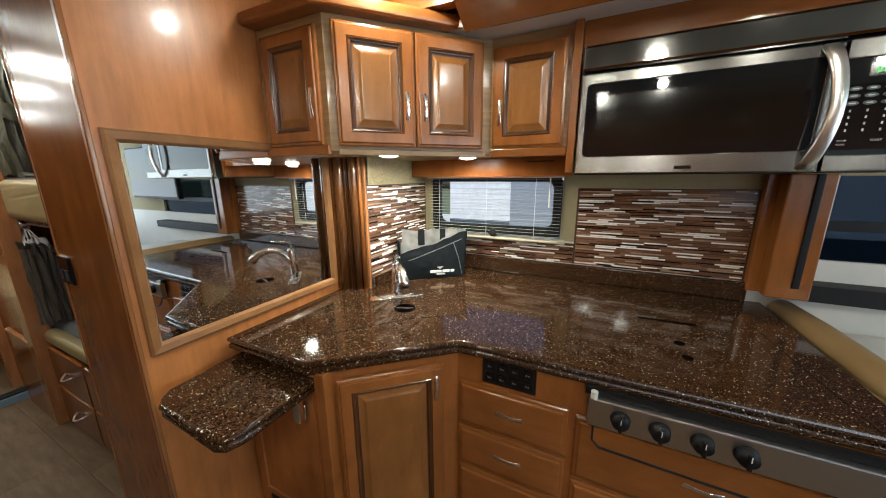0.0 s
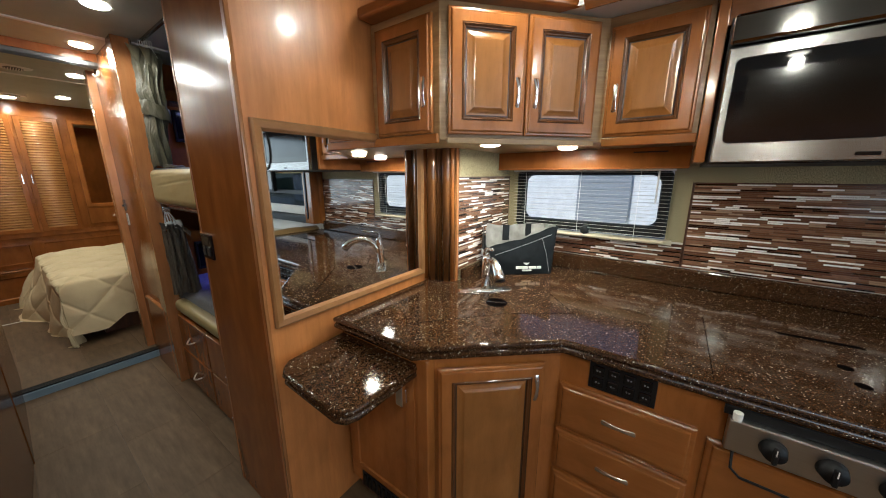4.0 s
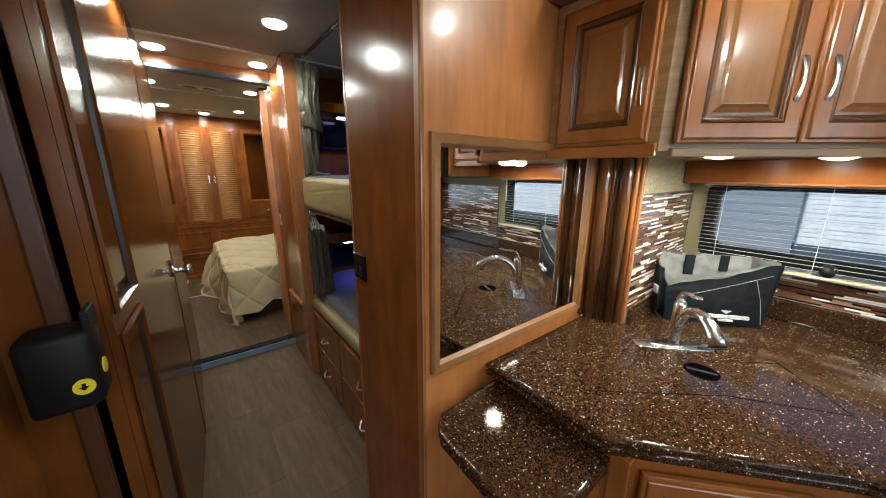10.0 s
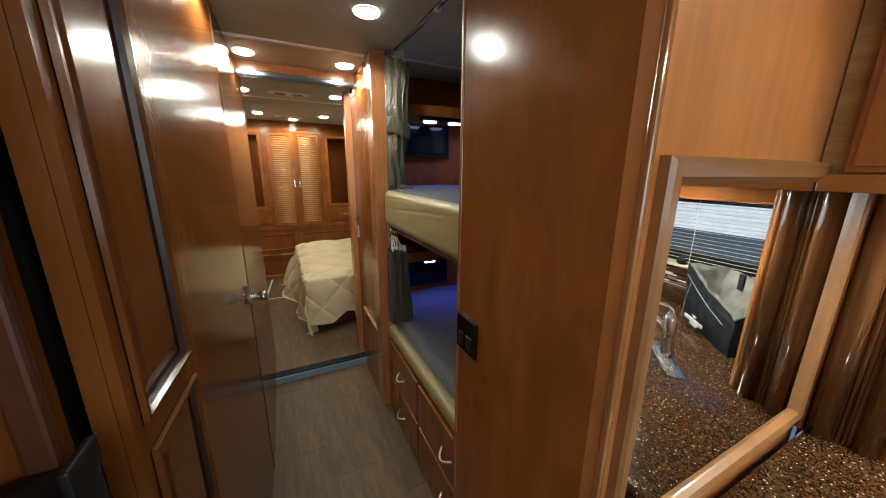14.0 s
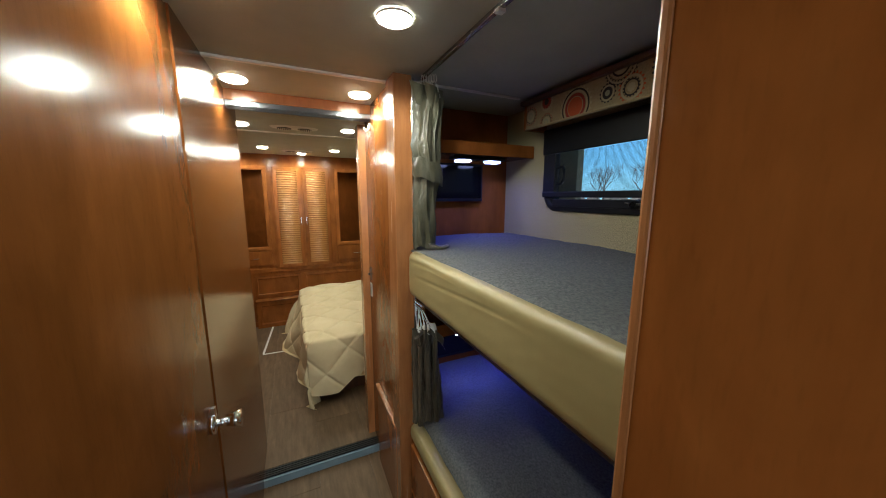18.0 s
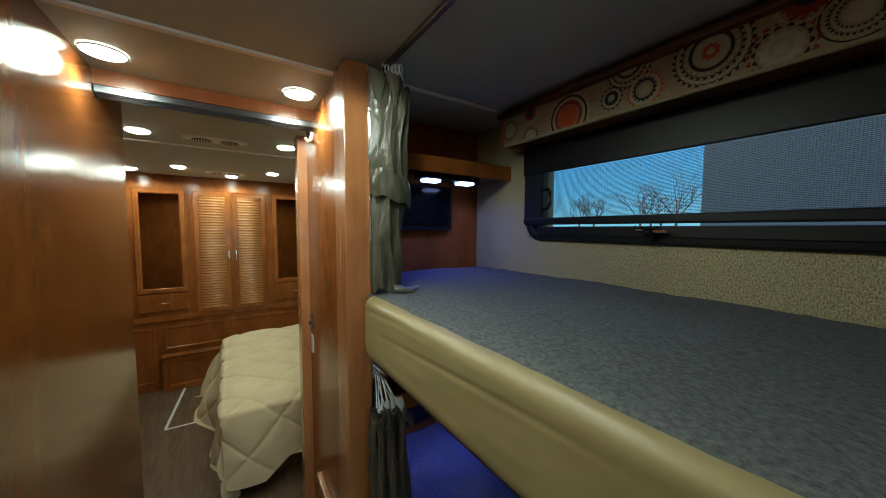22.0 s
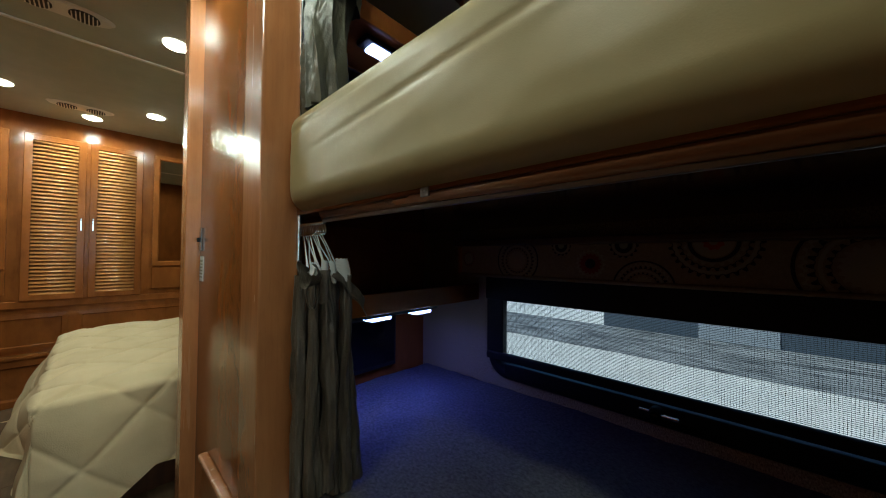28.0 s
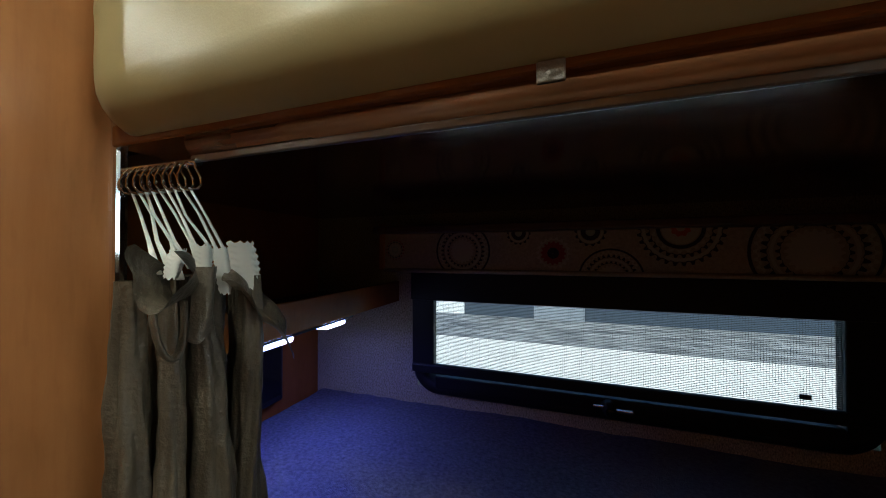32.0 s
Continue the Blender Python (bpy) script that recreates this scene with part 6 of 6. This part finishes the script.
CONCRETE = mat("pale_concrete", (0.58, 0.57, 0.54), 0.9, 0, (0.72, 0.71, 0.68), (3, 3, 3), 8, 0.2, 60)
DARK_GROUND = mat("dark_ground", (0.03, 0.035, 0.045), 0.95, 0, (0.34, 0.35, 0.36), (3.2, 1.1, 3.2), 10, 0.8, 30)
# Dark tone carries the shade on the building's near side; the sun strikes it here.
SHADED_SIDING = mat("shaded_siding", (0.038, 0.052, 0.074), 0.6, 0, (0.052, 0.068, 0.092), (6, 6, 30), 3)
fixed("ground", box(-400, 400, -400, 400, GZ - 0.1, GZ), CONCRETE, "pale concrete yard", "ground")
fixed("ground_strip", box(8.4, 11.5, -40, 30, GZ + 0.001, GZ + 0.02), DARK_GROUND, "dark speckled ground strip along the building", "ground")
fixed("ground_grass", box(20, 400, -300, 300, GZ + 0.001, GZ + 0.02), FIELD, "rough grass beyond the yard", "grass")
hb = thing("block_building", "long pale block building with a grey shutter", "building")
part("wall", box(11.5, 16.0, -20.0, 4.25, GZ, 1.56), BLOCK, hb)
part("base_course", box(11.44, 11.5, -20.0, 4.25, GZ, -0.22), SHADED_SIDING, hb, "blue-grey base course")
part("upper_wall", box(11.42, 16.0, -20.2, 4.35, 1.56, 5.5), SHADED_SIDING, hb, "grey metal siding darkened for its shaded side")
part("roof", extrude_y([(11.1, 5.45), (13.7, 6.1), (16.4, 5.45)], -20.4, 4.55), ROOFM, hb)
sh = part("shutter", box(11.40, 11.46, 0.17, 1.77, GZ, 1.7), GREYD, hb, "grey roller shutter")
for r in range(12):
    part("slat", box(11.385, 11.405, 0.17, 1.77, GZ + 0.03 + 0.23 * r, GZ + 0.21 + 0.23 * r), GREYD, sh)
JOINT = mat("block_joint", (0.36, 0.37, 0.38), 0.9)
for r in range(9):
    part("course", box(11.495, 11.5015, -20.0, 4.25, -0.22 + 0.2 * r + 0.19, -0.22 + 0.2 * r + 0.2), JOINT, hb, "mortar course")


def bare_tree(x, y, h, seed):
    rnd = random.Random(seed)
    t = thing("bare_tree", "leafless winter tree beyond the yard", "tree", "distant bare trees", at=(x, y, GZ))
    part("trunk", cyl((0, 0, 0), (0.1, 0, h * 0.35), 0.16 * h / 8, 0.09 * h / 8, 8), BARK, t)
    bm = bmesh.new()
    def grow_limb(p, d, length, r, level):
        q = p + d * length
        own = cyl(p, q, r, r * 0.55, 5 if level < 2 else 3)
        merge(bm, own)
        if level >= 4:
            return
        for k in range(3 if level < 3 else 4):
            nd = (d + Vector((rnd.uniform(-0.8, 0.8), rnd.uniform(-0.8, 0.8), rnd.uniform(-0.15, 0.7)))).normalized()
            grow_limb(p + d * length * rnd.uniform(0.55, 1.0), nd, length * rnd.uniform(0.55, 0.8), r * 0.55, level + 1)
    for k in range(4):
        a = 1.57 * k + rnd.uniform(0, 0.8)
        grow_limb(Vector((0.1, 0, h * 0.33)), Vector((0.6 * math.cos(a), 0.6 * math.sin(a), 0.8)).normalized(), h * 0.22, 0.06 * h / 8, 1)
    part("crown", bm, TWIG, t)
    return t


def skyline():
    """Clear winter sky, pale over the horizon and bluer above."""
    m = bpy.data.materials.new("distant_sky")
    m.use_nodes = True
    t = m.node_tree
    t.nodes.clear()
    co = t.nodes.new("ShaderNodeTexCoord")
    sep = t.nodes.new("ShaderNodeSeparateXYZ")
    t.links.new(co.outputs["Object"], sep.inputs[0])
    rng = t.nodes.new("ShaderNodeMapRange")
    rng.inputs["From Min"].default_value, rng.inputs["From Max"].default_value = 0.0, 60.0
    t.links.new(sep.outputs[2], rng.inputs[0])
    r = t.nodes.new("ShaderNodeValToRGB")
    r.color_ramp.elements[0].color, r.color_ramp.elements[1].color = (0.42, 0.80, 0.98, 1), (0.10, 0.30, 0.78, 1)
    e = r.color_ramp.elements.new(0.28)
    e.color = (0.22, 0.58, 0.98, 1)
    t.links.new(rng.outputs[0], r.inputs[0])
    em = t.nodes.new("ShaderNodeEmission")
    em.inputs["Strength"].default_value = 1.0
    t.links.new(r.outputs[0], em.inputs[0])
    out = t.nodes.new("ShaderNodeOutputMaterial")
    t.links.new(em.outputs[0], out.inputs[0])
    return m


fixed("backdrop", box(120, 120.5, -60, 260, GZ, 110), skyline(), "clear pale blue winter sky", "sky")
proto = bare_tree(44.0, 30.0, 10.5, 3)
proto2 = bare_tree(52.0, 25.0, 12.5, 8)
for k in range(16):
    src = proto if k % 2 else proto2
    copy_thing(src, Matrix.Translation((46 + (k * 7.3) % 17, 18 + 4.6 * k, GZ)) @ Matrix.Rotation(k * 1.3, 4, "Z"))
hg = tagged(thing("far_hedge", "dark line of distant bushes", "hedge"), kind="structure")
rnd = random.Random(5)
bm = bmesh.new()
for k in range(260):
    x, y = rnd.uniform(60, 68), rnd.uniform(-20, 120)
    own = bmesh.new()
    bmesh.ops.create_icosphere(own, subdivisions=1, radius=rnd.uniform(0.8, 2.0))
    bmesh.ops.translate(own, vec=(x, y, GZ + rnd.uniform(0.3, 1.8)), verts=own.verts)
    merge(bm, own)
part("bushes", bm, TWIG, hg)

# ---- floor planks ----
def planks(parent, x0, x1, y0, y1, z, length, width, limit=300):
    """Staggered boards along y with narrow joints, sharing a few meshes."""
    shared = {}
    count = 0
    for i in range(int((x1 - x0) / width) + 1):
        xa, xb = x0 + i * width, min(x0 + (i + 1) * width, x1)
        if xb - xa < 0.02:
            continue
        y = y0 - length * ((i * 0.37) % 1)
        while y < y1:
            ya, yb = max(y, y0), min(y + length, y1)
            if yb - ya > 0.02 and count < limit:
                key = (round(xb - xa, 3), round(yb - ya, 3))
                if key not in shared:
                    bm = box(0.0006, key[0] - 0.0006, 0.0006, key[1] - 0.0006, -0.004, 0.0, 0.0005)
                    me = bpy.data.meshes.new("plank")
                    bm.to_mesh(me)
                    bm.free()
                    me.materials.append(FLOORM)
                    shared[key] = me
                ob = new("plank", shared[key])
                ob.parent = parent
                ob.location = (xa, ya, z)
                count += 1
            y += length


planks(bpy.data.objects["floor"], -1.2, 0.62, -3.0, 2.165, 0.0, 0.61, 0.305)
planks(bpy.data.objects["floor_bedroom"], -1.5, 1.0, 2.237, 4.70, 0.0604, 0.61, 0.305)

# ---- mosaic splashback, tile by tile ----
def mosaic_material():
    m = mat("mosaic_glass", (0.3, 0.2, 0.15), 0.12, 0, coat=0.9)
    t = m.node_tree
    b = t.nodes["Principled BSDF"]
    info = t.nodes.new("ShaderNodeObjectInfo")
    r = t.nodes.new("ShaderNodeValToRGB")
    r.color_ramp.interpolation = "CONSTANT"
    tones = ((0.0, (0.155, 0.072, 0.040)), (0.23, (0.84, 0.80, 0.76)), (0.47, (0.225, 0.115, 0.070)), (0.64, (0.030, 0.012, 0.008)), (0.74, (0.34, 0.22, 0.15)), (0.86, (0.115, 0.050, 0.030)))
    els = r.color_ramp.elements
    els[0].position, els[0].color = 0.0, (*tones[0][1], 1)
    els[1].position, els[1].color = tones[1][0], (*tones[1][1], 1)
    for p, c in tones[2:]:
        e = els.new(p)
        e.color = (*c, 1)
    t.links.new(info.outputs["Random"], r.inputs[0])
    n = t.nodes.new("ShaderNodeTexNoise")
    n.inputs["Scale"].default_value = 90
    co = t.nodes.new("ShaderNodeTexCoord")
    t.links.new(co.outputs["Object"], n.inputs[0])
    mr = t.nodes.new("ShaderNodeMapRange")
    mr.inputs["To Min"].default_value, mr.inputs["To Max"].default_value = 0.8, 1.2
    t.links.new(n.outputs[0], mr.inputs[0])
    mix = t.nodes.new("ShaderNodeMix")
    mix.data_type, mix.blend_type = "RGBA", "MULTIPLY"
    mix.inputs["Factor"].default_value = 1
    t.links.new(r.outputs[0], mix.inputs["A"])
    t.links.new(mr.outputs[0], mix.inputs["B"])
    t.links.new(mix.outputs["Result"], b.inputs["Base Color"])
    return m


MOSAIC = mosaic_material()
MORTAR = mat("mosaic_grout", (0.16, 0.11, 0.08), 0.9, 0, (0.21, 0.15, 0.11), (60, 60, 60), 4, 0.3, 400)
TILE_MESH = {}


def tile_mesh(length, h):
    """One strip tile with softened edges, shared by all of its length."""
    key = (length, h)
    if key not in TILE_MESH:
        bm = bmesh.new()
        e = 0.0012
        lo = [bm.verts.new((x, 0.0, z)) for x, z in ((0, 0), (length, 0), (length, h), (0, h))]
        mid = [bm.verts.new((x, -0.0038, z)) for x, z in ((0, 0), (length, 0), (length, h), (0, h))]
        top = [bm.verts.new((x, -0.0048, z)) for x, z in ((e, e), (length - e, e), (length - e, h - e), (e, h - e))]
        for a, b in ((lo, mid), (mid, top)):
            for k in range(4):
                bm.faces.new((a[k], a[(k + 1) % 4], b[(k + 1) % 4], b[k]))
        bm.faces.new(top)
        me = bpy.data.meshes.new("tile")
        bmesh.ops.recalc_face_normals(bm, faces=bm.faces)
        bm.to_mesh(me)
        bm.free()
        me.materials.append(MOSAIC)
        TILE_MESH[key] = me
    return TILE_MESH[key]


def mosaic(label, m, w, h, rows, seed, cap=True):
    """A panel of thin strip tiles of mixed lengths on a backing sheet, in a thin dark edge."""
    rng = random.Random(seed)
    panel = tagged(thing("mosaic_panel", label, "tile panel", "mosaic splashback"), kind="structure")
    part("backing", move(box(0, w, -0.0015, 0.0, 0, h), m), MORTAR, panel, "brown grout sheet")
    for x0, x1, z0, z1 in ((-0.009, 0.0, 0.0, h), (w, w + 0.006, 0.0, h)) + (((-0.009, w + 0.006, h, h + 0.006),) if cap else ()):
        part("edge_strip", move(box(x0, x1, -0.007, 0.0, z0, z1, 0.001), m), DARKW, panel, "thin dark edge strip")
    pitch = h / rows
    for r in range(rows):
        x = 0.001 - (rng.choice((0.0, 0.03, 0.06)) if r % 2 else 0.0)
        while x < w - 0.004:
            length = rng.choice((0.048, 0.072, 0.098, 0.098, 0.122, 0.148))
            a, b = max(x, 0.001), min(x + length, w - 0.001)
            if b - a > 0.006:
                ob = new("tile", tile_mesh(round(b - a, 3), round(pitch - 0.0012, 5)))
                ob.parent = panel
                ob.matrix_basis = m @ Matrix.Translation((a, -0.0012 - 0.0006 * rng.random(), r * pitch + 0.0006))
            x += length + 0.0012


for low_z, high_z, n, seed, cap in ((0.966, 1.170, 26, 3, False), (1.170, 1.378, 27, 4, True)):
    mosaic("mosaic sheet of thin brown, mauve and white strip tiles", facing(-1, 0, KX, -1.12, low_z), 0.725, high_z - low_z, n, seed, cap)
mosaic("low band of brown and white strip tiles under the window", facing(-1, 0, KX, -0.172, 0.966), 0.938, 0.108, 14, 5)
for low_z, high_z, n, seed, cap in ((0.932, 1.168, 30, 8, False), (1.168, 1.405, 30, 9, True)):
    mosaic("mosaic sheet of brown and white strip tiles beside the sink", facing(0, -1, 0.905, -0.167, low_z), 0.590, high_z - low_z, n, seed, cap)
